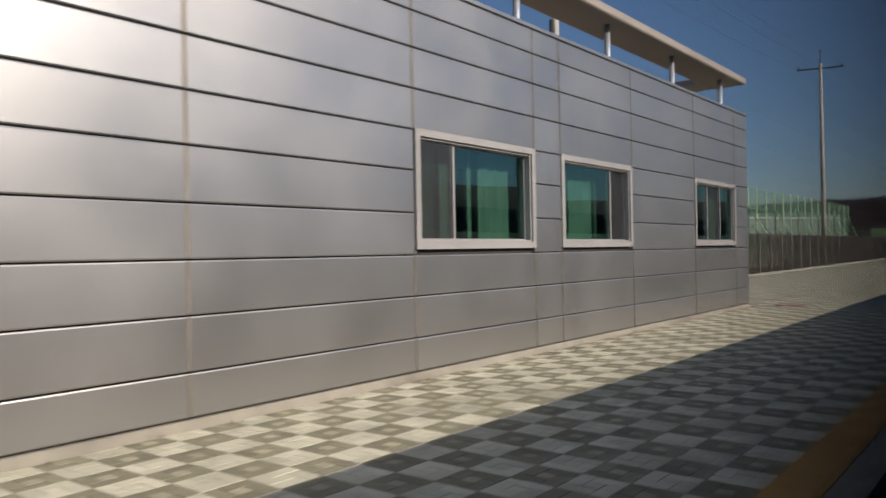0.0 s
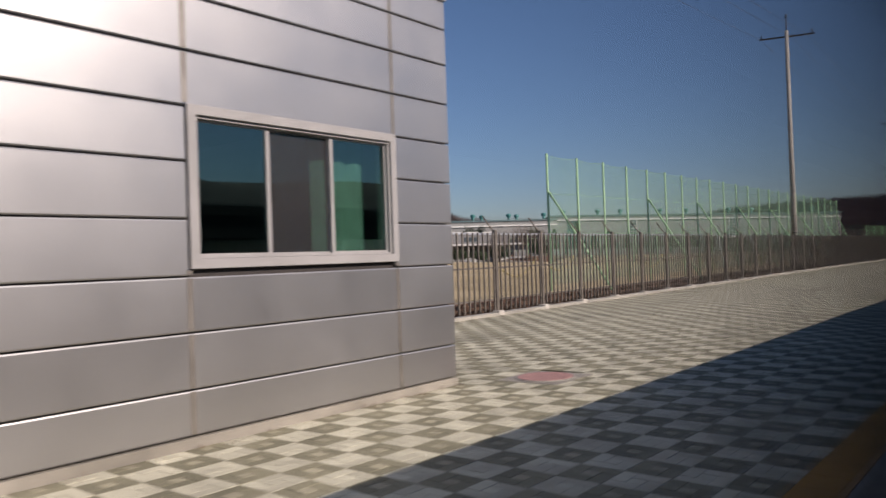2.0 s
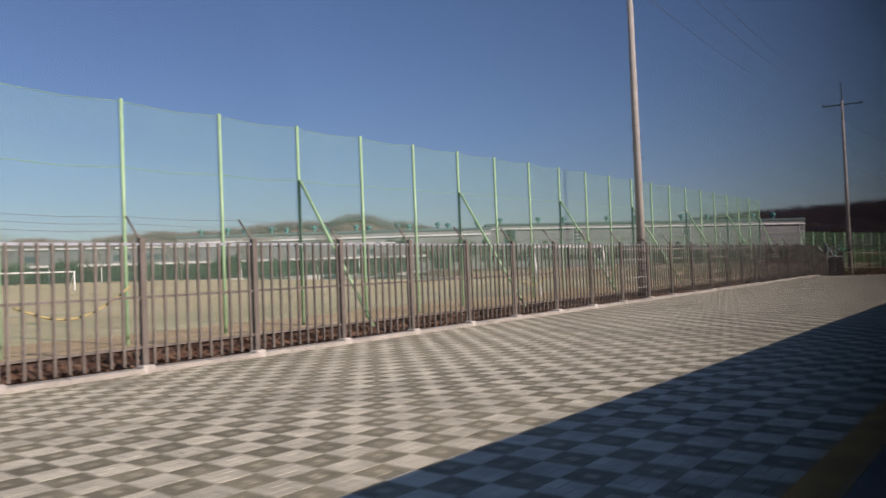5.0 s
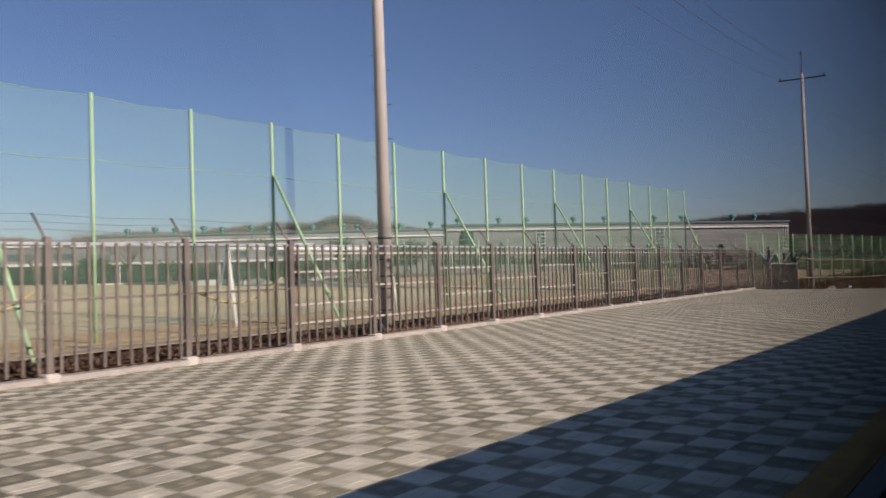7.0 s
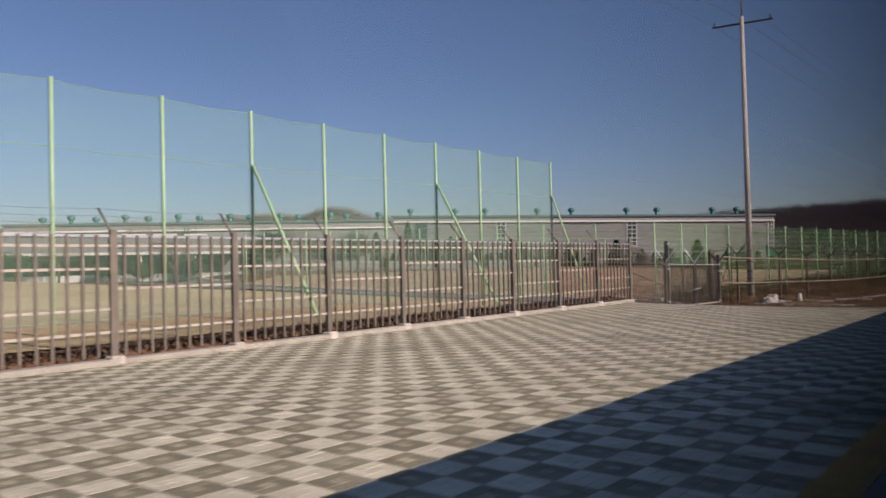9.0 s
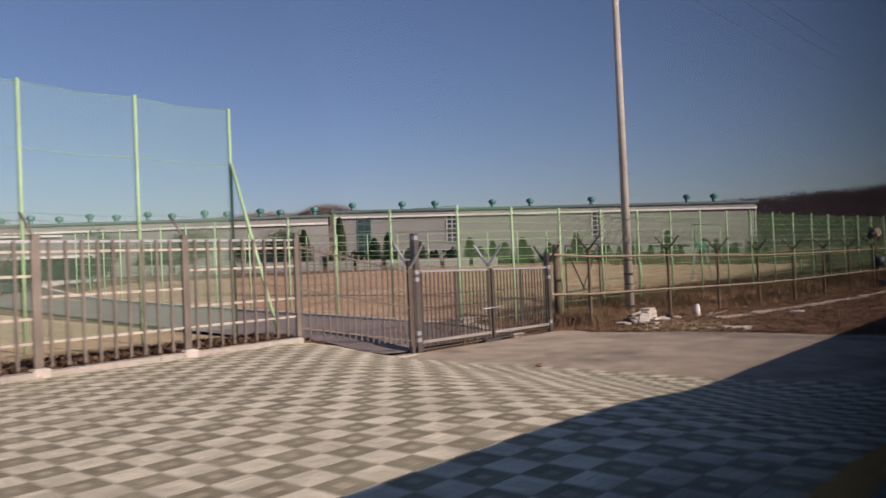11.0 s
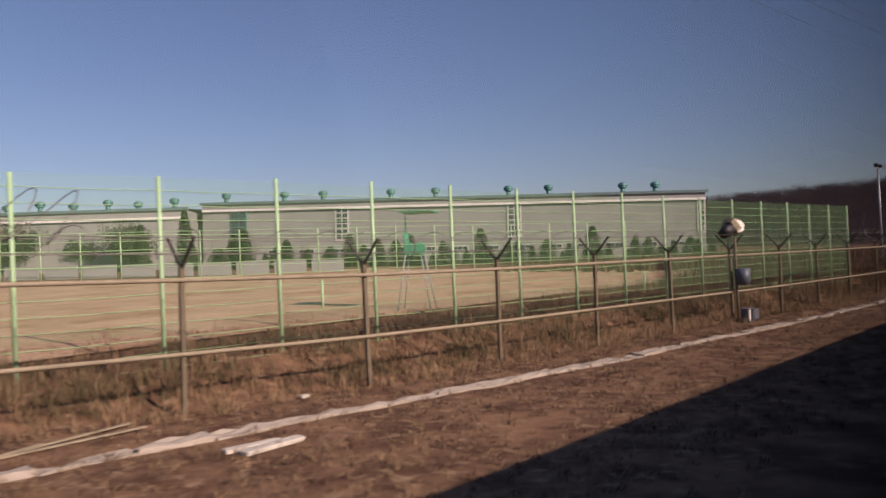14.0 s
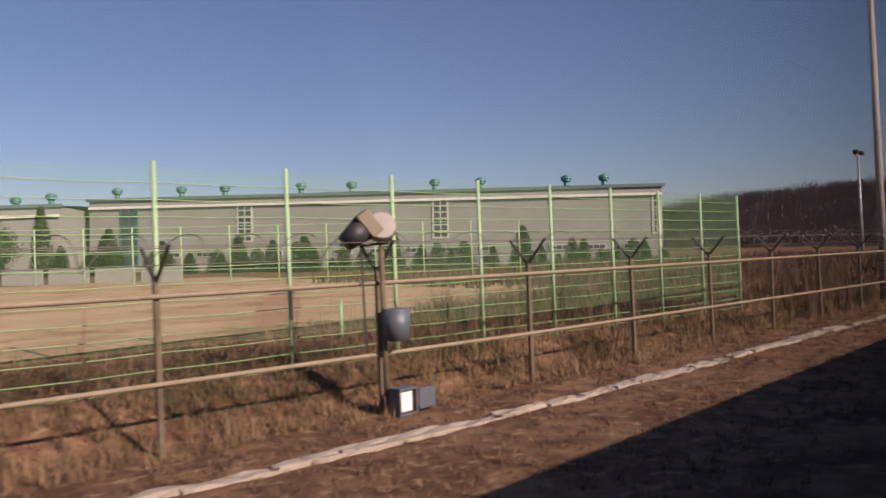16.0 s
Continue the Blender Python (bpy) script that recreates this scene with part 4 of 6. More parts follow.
for h, lab in ((2.42, "upper"), (1.1, "lower")):
    rl = thing("fence_rail", "tan weathered pipe rail between forked posts", "fence rail", "rails of the lineside fence")
    bm = bm_new()
    pts = [(GR.x + 0.15, GR.y, GR.z + h + 0.12)]
    for k in YK:
        x, y = ypost_at(k)
        pts.append((x, y - 0.07, open_z(x, y) + h))
    chain(bm, pts, 0.042, 7)
    part("pipe", bm, M_TAN, rl)
bw = thing("barbed_wire", "barbed wire strands and loose coils on the forked arms", "barbed wire")
for s in (-1, 1):
    for q in (0.45, 0.95):
        bm = bm_new()
        chain(bm, [(ypost_at(k)[0] + 0.04 * s * q, ypost_at(k)[1] - 0.5 * s * q, open_z(*ypost_at(k)) + 2.64 + 0.55 * q) for k in YK], 0.007, 4)
        part("strand", bm, M_WIRE, bw)
for a in range(-7, 10):
    bm = bm_new()
    x0, y0 = ypost_at(a)
    x1, y1 = ypost_at(a + 1)
    pts = []
    for i in range(61):
        t = i / 60
        an = t * 2 * math.pi * 4 + a
        pts.append((lerp(x0, x1, t) + 0.1 * math.sin(an), lerp(y0, y1, t) + 0.28 * math.cos(an), open_z(lerp(x0, x1, t), y0) + 3.08 + 0.28 * math.sin(an)))
    chain(bm, pts, 0.009, 4)
    part("coil", bm, M_WIRE, bw)

for (xa, ya), (xb, yb_), r_, turns in (((102.45, 13.6), (104.95, 13.5), 0.42, 4), ((104.95, 13.5), (107.6, 13.0), 0.5, 5), ((107.6, 13.0), (112.5, 12.7), 0.42, 8)):
    bm = bm_new()
    pts = []
    for i in range(turns * 16 + 1):
        t = i / (turns * 16)
        an = 2 * math.pi * turns * t
        w_ = r_ * (1 + 0.18 * math.sin(5.3 * t * turns))
        pts.append((lerp(xa, xb, t) + 0.35 * math.sin(an), lerp(ya, yb_, t) + 0.6 * w_ * math.cos(an + 0.4), open_z(xa, ya) + 3.35 + w_ * math.sin(an)))
    chain(bm, pts, 0.011, 4)
    part("coil", bm, M_WIRE, bw, "loose wide coil of barbed wire")

# ---- poles ----
def utility_pole(x, y, z0, h, arms, r0=0.19, r1=0.11, rot=0.0, lean=0.0, spike=1.5, label="tapered grey concrete utility pole"):
    p = thing("utility_pole", label, "utility pole", m=pose(x, y, z0, 0, lean, rot))
    bm = bm_new()
    tube(bm, (0, 0, -0.5), (0, 0, h), r0, r1, n=16)
    part("shaft", bm, M_POLE, p)
    if arms:
        bm = bm_new()
        tube(bm, (0, 0.1, h - 0.5), (0, 0.1, h + spike), 0.045, 0.03, n=8)
        tube(bm, (0, 0.1, h + spike - 0.25), (0, 0.1, h + spike), 0.06, 0.05, n=8)
        part("top_pin", bm, M_DARKST, p, "slim dark top pin")
    for z in arms:
        bm = bm_new()
        bx(bm, -1.65, 1.65, 0.1, 0.18, z - 0.045, z + 0.045)
        part("crossarm", bm, M_DARKST, p)
        for xx in (-1.5, 1.5):
            bm = bm_new()
            tube(bm, (xx, 0.14, z + 0.04), (xx, 0.14, z + 0.3), 0.05, 0.035, n=8)
            part("insulator", bm, M_DARKST, p)
    for k in range(12):
        z = 2.2 + k * 0.45
        if z < h - 1:
            s = -1 if k % 2 else 1
            bm = bm_new()
            tube(bm, (0, 0, z), (0.3 * s, 0.05, z), 0.01, n=4)
            part("step_bolt", bm, M_DARKST, p)
    for z in (0.45, 1.0, 1.32, 1.75, 2.3):
        bm = bm_new()
        tube(bm, (0, 0, z), (0, 0, z + 0.04), r0 * 0.99, n=16)
        part("band", bm, M_DARKST, p)
    return p
utility_pole(62.77, 13.45, 0.0, 15.4, [15.05], rot=-72, spike=1.1, label="tapered grey concrete utility pole behind the steel fence")
utility_pole(109.4, 14.3, -1.1, 16.55, [16.18], rot=-78, spike=1.7, label="tall tapered concrete utility pole with crossarm behind the lineside fence")
utility_pole(163.5, 9.2, -1.1, 15.0, [], rot=-78, label="tapered concrete utility pole far along the line")
utility_pole(21.6, 12.7, 0.0, 10.5, [], r0=0.2, label="pale concrete pole behind the galvanised fence")
bm = bm_new()
tube(bm, (21.25, 12.62, -0.2), (21.25, 12.62, 9.0), 0.09, n=10)
solid("steel_mast", bm, M_DARKST, "dark slim steel mast beside the concrete pole", "mast")
# overhead wires between the far poles
ow = thing("overhead_wires", "thin sagging overhead power lines", "power line")
for off, z in ((-1.5, 1.0), (0.45, 1.0), (1.5, 1.0)):
    bm = bm_new()
    for (xa, ya, za), (xb, yb_, zb) in (((62.77, 13.6, 15.0), (109.4, 14.45, 15.1)), ((109.4, 14.45, 15.1), (163.5, 9.3, 13.4)), ((-10, 12.5, 13.6), (62.77, 13.6, 15.0))):
        chain(bm, [(lerp(xa, xb, t / 16) + off * 0.5, lerp(ya, yb_, t / 16) - off * 0.87, lerp(za, zb, t / 16) - 1.1 * math.sin(math.pi * t / 16)) for t in range(17)], 0.01, 4)
    part("wire", bm, M_WIRE, ow)

# ---- lineside signal ----
M_LAMP = mat("lit_lamp", (0.8, 0.8, 0.78), 0.3, var=0.05)
M_LAMP.node_tree.nodes["Principled BSDF"].inputs["Emission Color"].default_value = (1.0, 0.98, 0.93, 1)
M_LAMP.node_tree.nodes["Principled BSDF"].inputs["Emission Strength"].default_value = 0.8
sig = thing("shunting_signal", "round black railway signal with two white lenses on a grey post", "signal", m=pose(104.83, 2.7, open_z(104.83, 2.7), 0, 0, 0))
SH = 1.59 - open_z(104.87, 2.7)
facing = Matrix.Translation((0, 0, SH)) @ pose(0, 0, 0, 0, 0, -84)
bm = bm_new()
tube(bm, (0, 0, -0.2), (0, 0, SH - 0.5), 0.075, n=12)
part("post", bm, M_SIGP, sig, "dark grey steel post")
bm = bm_new()
tube(bm, (0, 0, SH - 0.6), (0, 0, SH - 0.36), 0.1, 0.115, n=12)
part("collar", bm, M_BLACK, sig)
bm = bm_new()
tube(bm, facing @ Vector((0, -0.03, 0)), facing @ Vector((0, 0.05, 0)), 0.31, n=32)
part("backboard", bm, M_BLACK, sig, "round black backboard")
bm = bm_new()
bx(bm, -0.13, 0.13, 0.05, 0.32, -0.26, 0.24, facing)
part("housing", bevelled(bm, 0.03), M_BLACK, sig)
for z in (0.165, -0.165):
    bm = bm_new()
    tube(bm, facing @ Vector((0, -0.055, z)), facing @ Vector((0, -0.035, z)), 0.048, n=14)
    part("lens", bm, M_LAMP, sig, "white lamp lens, lit")
bm = bm_new()
vs = [bm.verts.new(facing @ Vector(c)) for c in ((0.02, 0.06, -0.05), (0.25, 0.06, -0.05), (0.25, 0.4, -0.05), (0.02, 0.4, -0.05), (0.04, 0.08, 0.12), (0.2, 0.08, 0.12), (0.2, 0.3, 0.12), (0.04, 0.3, 0.12))]
for f in ((0, 3, 2, 1), (4, 5, 6, 7), (0, 1, 5, 4), (1, 2, 6, 5), (2, 3, 7, 6), (3, 0, 4, 7)):
    bm.faces.new([vs[i] for i in f])
part("rear_cover", bevelled(bm, 0.008), M_WPAINT, sig, "white sloping rear cover")
bm = bm_new()
bx(bm, 0.02, 0.15, 0.06, 0.26, 0.17, 0.26, facing)
part("rear_cap", bevelled(bm, 0.01), M_WPAINT, sig, "small white rear cap")
bm = bm_new()
tube(bm, (0, 0, SH - 0.44), facing @ Vector((0, 0.3, -0.03)), 0.105, 0.2, n=20)
part("funnel", bm, M_BLACK, sig, "black tapering mount")

# ---- train ----
# the car that carries the eye: a closed shell with one long double-glazed window band
train = thing("train", "dark passenger train with a long window band standing beside the platform", "train")
SIDE, SILL, HEAD = 0.14, 1.135, 1.9
TRX0, TRX1 = -40.0, 200.0
def shell(name, outer, inner, material, label=""):
    """A long folded skin between an outer and an inner line of (y, z)."""
    bm = bm_new()
    line = outer + inner[::-1]
    steps = [TRX0 + 24.0 * i for i in range(11)]
    rings_ = [[bm.verts.new((x, y, z)) for y, z in line] for x in steps]
    for p, q in zip(rings_, rings_[1:]):
        for i in range(len(line)):
            j = (i + 1) % len(line)
            bm.faces.new((p[i], p[j], q[j], q[i]))
    bm.faces.new(rings_[0][::-1])
    bm.faces.new(rings_[-1])
    bmesh.ops.recalc_face_normals(bm, faces=bm.faces)
    return part(name, bm, material, train, label)

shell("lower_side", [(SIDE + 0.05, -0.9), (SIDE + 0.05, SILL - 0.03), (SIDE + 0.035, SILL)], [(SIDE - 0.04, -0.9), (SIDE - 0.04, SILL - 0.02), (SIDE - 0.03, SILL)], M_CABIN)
# unseen far side added without windows, so no light enters behind the eye
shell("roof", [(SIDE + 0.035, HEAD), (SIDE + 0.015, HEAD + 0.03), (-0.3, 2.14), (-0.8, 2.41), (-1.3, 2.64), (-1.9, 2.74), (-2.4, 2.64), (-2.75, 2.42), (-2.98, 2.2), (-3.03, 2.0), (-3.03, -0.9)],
      [(SIDE - 0.03, HEAD), (SIDE - 0.06, HEAD + 0.03), (-0.33, 2.09), (-0.83, 2.35), (-1.3, 2.57), (-1.9, 2.67), (-2.37, 2.57), (-2.7, 2.36), (-2.91, 2.16), (-2.96, 1.98), (-2.96, -0.9)], M_CABIN, "near-black roof and unseen far side, closed to keep light out")
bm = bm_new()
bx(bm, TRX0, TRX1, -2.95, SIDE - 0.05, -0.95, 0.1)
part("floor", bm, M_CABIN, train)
for y in (SIDE - 0.012, SIDE + 0.012):
    bm = bm_new()
    bm.faces.new([bm.verts.new(c) for c in ((TRX0, y, SILL), (TRX1, y, SILL), (TRX1, y, HEAD), (TRX0, y, HEAD))])
    bm.normal_update()
    o = part("window_pane", bm, M_PANE, train, "clear double-glazed window pane")
    o.visible_shadow = False
bm = bm_new()
bx(bm, TRX0, TRX1, -2.8, -0.1, -1.3, -0.96)
part("underframe", bm, M_DARKST, train)
for z in (0.165, -0.165):
    bm = bm_new()
    arcs = []
    for rad in (0.1, 0.092):
        for depth_ in (-0.03, -0.3):
            arcs.append([bm.verts.new(facing @ Vector((rad * math.cos(a), depth_ + (0.12 * (1 - math.sin(a)) if depth_ < -0.1 else 0), z + rad * math.sin(a)))) for a in [math.pi * (1.5 * k / 12 - 0.25) for k in range(13)]])
    o0, o1, i0, i1 = arcs
    for k in range(12):
        for p_, q_ in ((o0, o1), (i1, i0), (o1, i1)):
            bm.faces.new((p_[k], p_[k + 1], q_[k + 1], q_[k]))
    part("hood", bm, M_BLACK, sig, "long black lens hood")
# ---- leftovers behind the forked fence ----
tp = thing("timber_post", "thick old timber post behind the lineside fence", "post", m=pose(105.2, 15.0, open_z(105.2, 15.0)))
bm = bm_new()
tube(bm, (0, 0, -0.2), (0.03, 0, 2.85), 0.15, 0.13, n=10)
part("shaft", bm, M_RUST, tp)
fr2 = thing("old_gate_frame", "rusty crossed steel gate frame abandoned in dry grass", "gate frame", m=pose(106.0, 15.1, open_z(106.8, 15.1), 0, 0, -3))
for p0, p1 in (((0, 0, 0.1), (0, 0, 2.75)), ((2.3, 0, 0.0), (2.3, 0, 2.75)), ((0, 0, 0.95), (2.3, 0, 1.05)), ((0, 0, 2.7), (2.3, 0, 2.75)), ((0.2, 0, 2.4), (1.2, 0, 0.98)), ((1.05, 0, 0.98), (2.15, 0, 2.6))):
    bm = bm_new()
    tube(bm, p0, p1, 0.028, n=5)
    part("bar", bm, M_DARKST, fr2)

# concrete block round the foot of the corner post of the green fence
fx_, fy_ = gf_at(19)
bm = bm_new()
bx(bm, -0.42, 0.42, -0.3, 0.3, -0.25, 0.3)
solid("concrete_footing", bevelled(bm, 0.04), M_KERB, "grey concrete block round a green fence post", "concrete block").matrix_basis = pose(fx_, fy_ - 0.05, open_z(fx_, fy_), 0, 0, 8)

# ---- dark lever stand in the shade beside the signal ----
lev = thing("point_lever", "dark steel hand lever stand on the shaded lineside earth", "railway lever", m=pose(104.05, 3.15, ground_z(104.05, 3.15), 0, 0, 12))
bm = bm_new()
bx(bm, -0.34, 0.34, -0.16, 0.16, -0.05, 0.06)
part("base_plate", bevelled(bm, 0.01), M_DARKST, lev)
for sx in (-0.24, 0.24):
    bm = bm_new()
    bx(bm, sx - 0.03, sx + 0.03, -0.09, 0.09, 0.06, 0.62)
    part("upright", bevelled(bm, 0.01), M_DARKST, lev)
bm = bm_new()
bx(bm, -0.21, 0.21, -0.11, 0.11, 0.22, 0.52)
part("gear_case", bevelled(bm, 0.03), M_SIGP, lev, "dark grey gear case")
bm = bm_new()
tube(bm, (0.26, 0.0, 0.6), (-0.42, 0.05, 0.86), 0.022, 0.026, n=8)
part("lever_arm", bm, M_DARKST, lev)
bm = bm_new()
tube(bm, (-0.3, 0.04, 0.82), (-0.52, 0.06, 0.9), 0.035, n=8)
part("hand_grip", bm, M_SIGP, lev)
lid = thing("trough_lid", "pale concrete cable trough lid lying in the shade", "concrete slab", m=pose(104.9, 2.25, ground_z(104.9, 2.25) + 0.02, 2, 3, 24))
bm = bm_new()
bx(bm, -0.4, 0.4, -0.11, 0.11, 0, 0.05)
part("slab", bevelled(bm, 0.008), M_KERB, lid)

# ---- warehouse ----
WA, WB = Vector((159.7, 91.7, 1.4)), Vector((201.5, 39.9, 0.0))
WC, WD = Vector((152.5, 84.0, 0)), Vector((203.5, 41.2, 0))
def long_shed(name, a, b2, depth, top, wins, label, roofrise, band, base=-3.0):
    u = (b2 - a).normalized()
    n = Vector((-u.y, u.x, 0)).normalized()
    w3 = u.cross(n)
    L_ = (b2 - a).length
    m = Matrix(((u.x, n.x, w3.x, a.x), (u.y, n.y, w3.y, a.y), (u.z, n.z, w3.z, a.z), (0, 0, 0, 1)))
    t = thing(name, label, "warehouse", m=m)
    bm = bm_new()
    bx(bm, 0, L_, 0, depth, base, top)
    part("wall", bm, M_WALLG, t)
    bm = bm_new()
    bx(bm, -0.3, L_ + 0.3, -0.25, 0.2, top - 0.05, top + 0.3)
    part("roof_edge", bm, M_ROOF, t)
    bm = bm_new()
    vs = [bm.verts.new(c) for c in ((-0.3, 0.2, top + 0.1), (L_ + 0.3, 0.2, top + 0.1), (L_ + 0.3, depth * 0.5, top + roofrise), (-0.3, depth * 0.5, top + roofrise), (L_ + 0.3, depth, top + 0.1), (-0.3, depth, top + 0.1))]
    bm.faces.new((vs[0], vs[1], vs[2], vs[3]))
    bm.faces.new((vs[3], vs[2], vs[4], vs[5]))
    part("roof", bm, M_ROOF, t)
    bm = bm_new()
    bx(bm, 0, L_, -0.3, 0, band + 0.05, band + 0.33)
    part("band", bm, M_BAND, t, "pale horizontal band")
    for w0, w1, z0, z1 in wins:
        bm = bm_new()
        bx(bm, w0 - 0.15, w1 + 0.15, -0.1, 0, z0 - 0.15, z1 + 0.15)
        w = part("window", bm, M_WALLB, t, "tall white framed window")
        nx, nz = 2, 6
        for i in range(nx):
            for j in range(nz):
                q = bm_new()
                dx, dz = (w1 - w0) / nx, (z1 - z0) / nz
                bx(q, w0 + i * dx + 0.09, w0 + (i + 1) * dx - 0.08, -0.13, -0.1, z0 + j * dz + 0.08, z0 + (j + 1) * dz - 0.08)
                part("pane", q, M_WINBLUE, w)
    return t, m, L_

shed, shm, SL = long_shed("warehouse", WA, WB, 22, 8.75, [(18.2, 19.8, 3.65, 7.95), (41.1, 42.7, 3.6, 7.9), (65.6, 66.4, 3.6, 7.85)], "long pale grey warehouse with teal roof edge and tall windows", 0.25, 7.72)
wa2 = WC + (WC - WD).normalized() * 60 + Vector((2.4, 3.0, 0))
wing, wim, WL = long_shed("warehouse_wing", wa2, WC + Vector((2.4, 3.0, 0)), 26, 9.1, [], "long lower warehouse wing with dark teal roof", 0.9, 7.9)
bm = bm_new()
bx(bm, 3.9, 6.1, -0.14, 0, 1.0, 8.0)
tw = part("entrance_window", bm, M_TEAL, shed, "tall teal framed entrance glazing")
for i in range(2):
    for j in range(6):
        q = bm_new()
        bx(q, 4.05 + i * 1.0, 4.95 + i * 1.0, -0.17, -0.14, 1.15 + j * 1.14, 2.15 + j * 1.14)
        part("pane", q, M_WINBLUE, tw)
for k in range(14):
    bm = bm_new()
    bx(bm, 9 + k * 4.1, 11.2 + k * 4.1, -0.1, 0, 1.9, 2.5)
    lw = part("low_window", bm, M_WALLB, shed, "low strip window with pale frame")
    for i in range(3):
        q = bm_new()
        bx(q, 9.1 + k * 4.1 + i * 0.68, 9.7 + k * 4.1 + i * 0.68, -0.13, -0.1, 2.0, 2.4)
        part("pane", q, M_WINBLUE, lw)
def roof_vent(m):
    v = thing("roof_vent", "round teal turbine ventilator on the warehouse roof", "roof vent", "ventilators on the warehouse roofs", m=m)
    bm = bm_new()
    tube(bm, (0, 0, -0.3), (0, 0, 0.35), 0.3, n=12)
    part("neck", bm, M_TEAL, v)
    bm = bm_new()
    tube(bm, (0, 0, 0.35), (0, 0, 0.6), 0.36, 0.62, n=14)
    tube(bm, (0, 0, 0.6), (0, 0, 0.95), 0.62, 0.6, n=14)
    tube(bm, (0, 0, 0.95), (0, 0, 1.15), 0.6, 0.25, n=14)
    part("head", bm, M_TEAL, v)
    return v
v0 = roof_vent(shm @ Matrix.Translation((3.0, 0.9, 9.2)))
for s in (11.0, 16.3, 25.5, 31.5, 41.2, 46.5, 56.2, 60.4):
    copy_thing(v0, shm @ Matrix.Translation((s, 0.9, 9.2)))
for i in range(14):
    copy_thing(v0, wim @ Matrix.Translation((58 - i * 4.1 - (1.3 if i % 2 else 0), 3.0 + 3.5 * (i % 2), 9.75)))

# ---- goal frames, far stand ----
def goal(m, w, h, d):
    g = thing("goal_frame", "white tubular football goal frame on the sand field", "goal", "football goals", m=m)
    for x in (0, w):
        bm = bm_new()
        tube(bm, (x, 0, 0), (x, 0, h), 0.06, n=8)
        part("upright", bm, M_WPAINT, g)
        bm = bm_new()
        tube(bm, (x, 0, h), (x, d, 0.05), 0.035, n=6)
        part("stay", bm, M_WPAINT, g)
    bm = bm_new()
    tube(bm, (-0.06, 0, h), (w + 0.06, 0, h), 0.06, n=8)
    part("crossbar", bm, M_WPAINT, g)
    return g
goal(pose(60.9, 17.35, 0.04, -9, 0, -1.5), 6.25, 2.22, 1.3)
goal(pose(52, 58, -0.1), 7.3, 2.44, 1.6)

def far_stand(p, q, label):
    """Low open stand: thin white roof slab on posts over a shaded back wall, white front wall."""
    u = (q - p).normalized()
    n = Vector((-u.y, u.x, 0))
    m = Matrix(((u.x, n.x, 0, p.x), (u.y, n.y, 0, p.y), (0, 0, 1, p.z), (0, 0, 0, 1)))
    L_ = (q - p).length
    rs_ = random.Random(5)
    t = thing("long_pavilion", label, "building", m=m)
    bm = bm_new()
    bx(bm, 0, L_, -1.3, -1.05, -0.6, 0.12)
    part("front_wall", bm, M_WALLB, t)
    bm = bm_new()
    bx(bm, 0, L_, -0.9, 3.2, 2.05, 2.3)
    part("roof_slab", bm, M_WALLB, t)
    bm = bm_new()
    bx(bm, 0, L_, 3.2, 9.0, -1, 4.1)
    part("back_wall", bm, M_STAND, t, "weathered grey upper wall")
    bm = bm_new()
    k = 0.4
    while k < L_ - 3:
        bx(bm, k, k + 2.4, 2.9, 3.2, 4.12, 4.3)
        k += 3.1
    part("parapet_blocks", bm, M_WALLB, t, "row of pale parapet blocks")
    k = 1.0
    while k < L_ - 2:
        # not real shutters: dark panels hold the shade of the bays as colour
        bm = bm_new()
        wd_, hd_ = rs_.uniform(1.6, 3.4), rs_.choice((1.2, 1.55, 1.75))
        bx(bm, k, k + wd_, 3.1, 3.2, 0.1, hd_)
        part("shutter", bm, M_BAY, t, "bay with its shade painted as a dark panel")
        if rs_.random() < 0.45:
            bm = bm_new()
            bx(bm, k + 0.3, k + wd_ - 0.3, 3.13, 3.2, 2.75, 3.4)
            part("window", bm, M_WINBLUE, t, "dark upper window")
        k += wd_ + rs_.uniform(0.3, 2.6)
    k = 0.3
    while k < L_:
        bm = bm_new()
        tube(bm, (k, -0.5, -0.5), (k, -0.5, 2.0), 0.08, n=6)
        part("post", bm, M_WALLB, t)
        k += 5.2
    return t
far_stand(Vector((20, 103.8, 1.2)), Vector((112, 68, 1.35)), "long grey building with pale veranda roof beyond the sand field")

# ---- container ----
CX0, CX1, CY = 20.0, 26.15, 14.0
cont = thing("site_container", "pale grey corrugated site container behind the galvanised fence", "container")
bm = bm_new()
bx(bm, CX0, CX1, CY + 0.08, CY + 2.4, 0.16, 2.5)
part("body", bm, M_CONT, cont)
bm = bm_new()
k = CX0 + 0.12
while k < CX1 - 0.15:
    bx(bm, k, k + 0.11, CY + 0.055, CY + 0.08, 0.22, 2.42)
    k += 0.21
part("corrugation", bm, M_CONT, cont)
bm = bm_new()
for z, dz in ((0.1, 0.12), (2.42, 0.1)):
    bx(bm, CX0 - 0.03, CX1 + 0.03, CY + 0.045, CY + 2.45, z, z + dz)
for x in (CX0 - 0.03, CX1 - 0.1):
    bx(bm, x, x + 0.13, CY + 0.045, CY + 0.13, 0.22, 2.42)
part("frame", bm, M_CONT, cont)
for x in (CX0 + 0.1, CX0 + 2.0, CX1 - 2.1, CX1 - 0.4):
    bm = bm_new()
    bx(bm, x, x + 0.3, CY + 0.05, CY + 0.35, -0.1, 0.1)
    part("foot", bevelled(bm, 0.01), M_KERB, cont, "concrete block foot")
bm = bm_new()
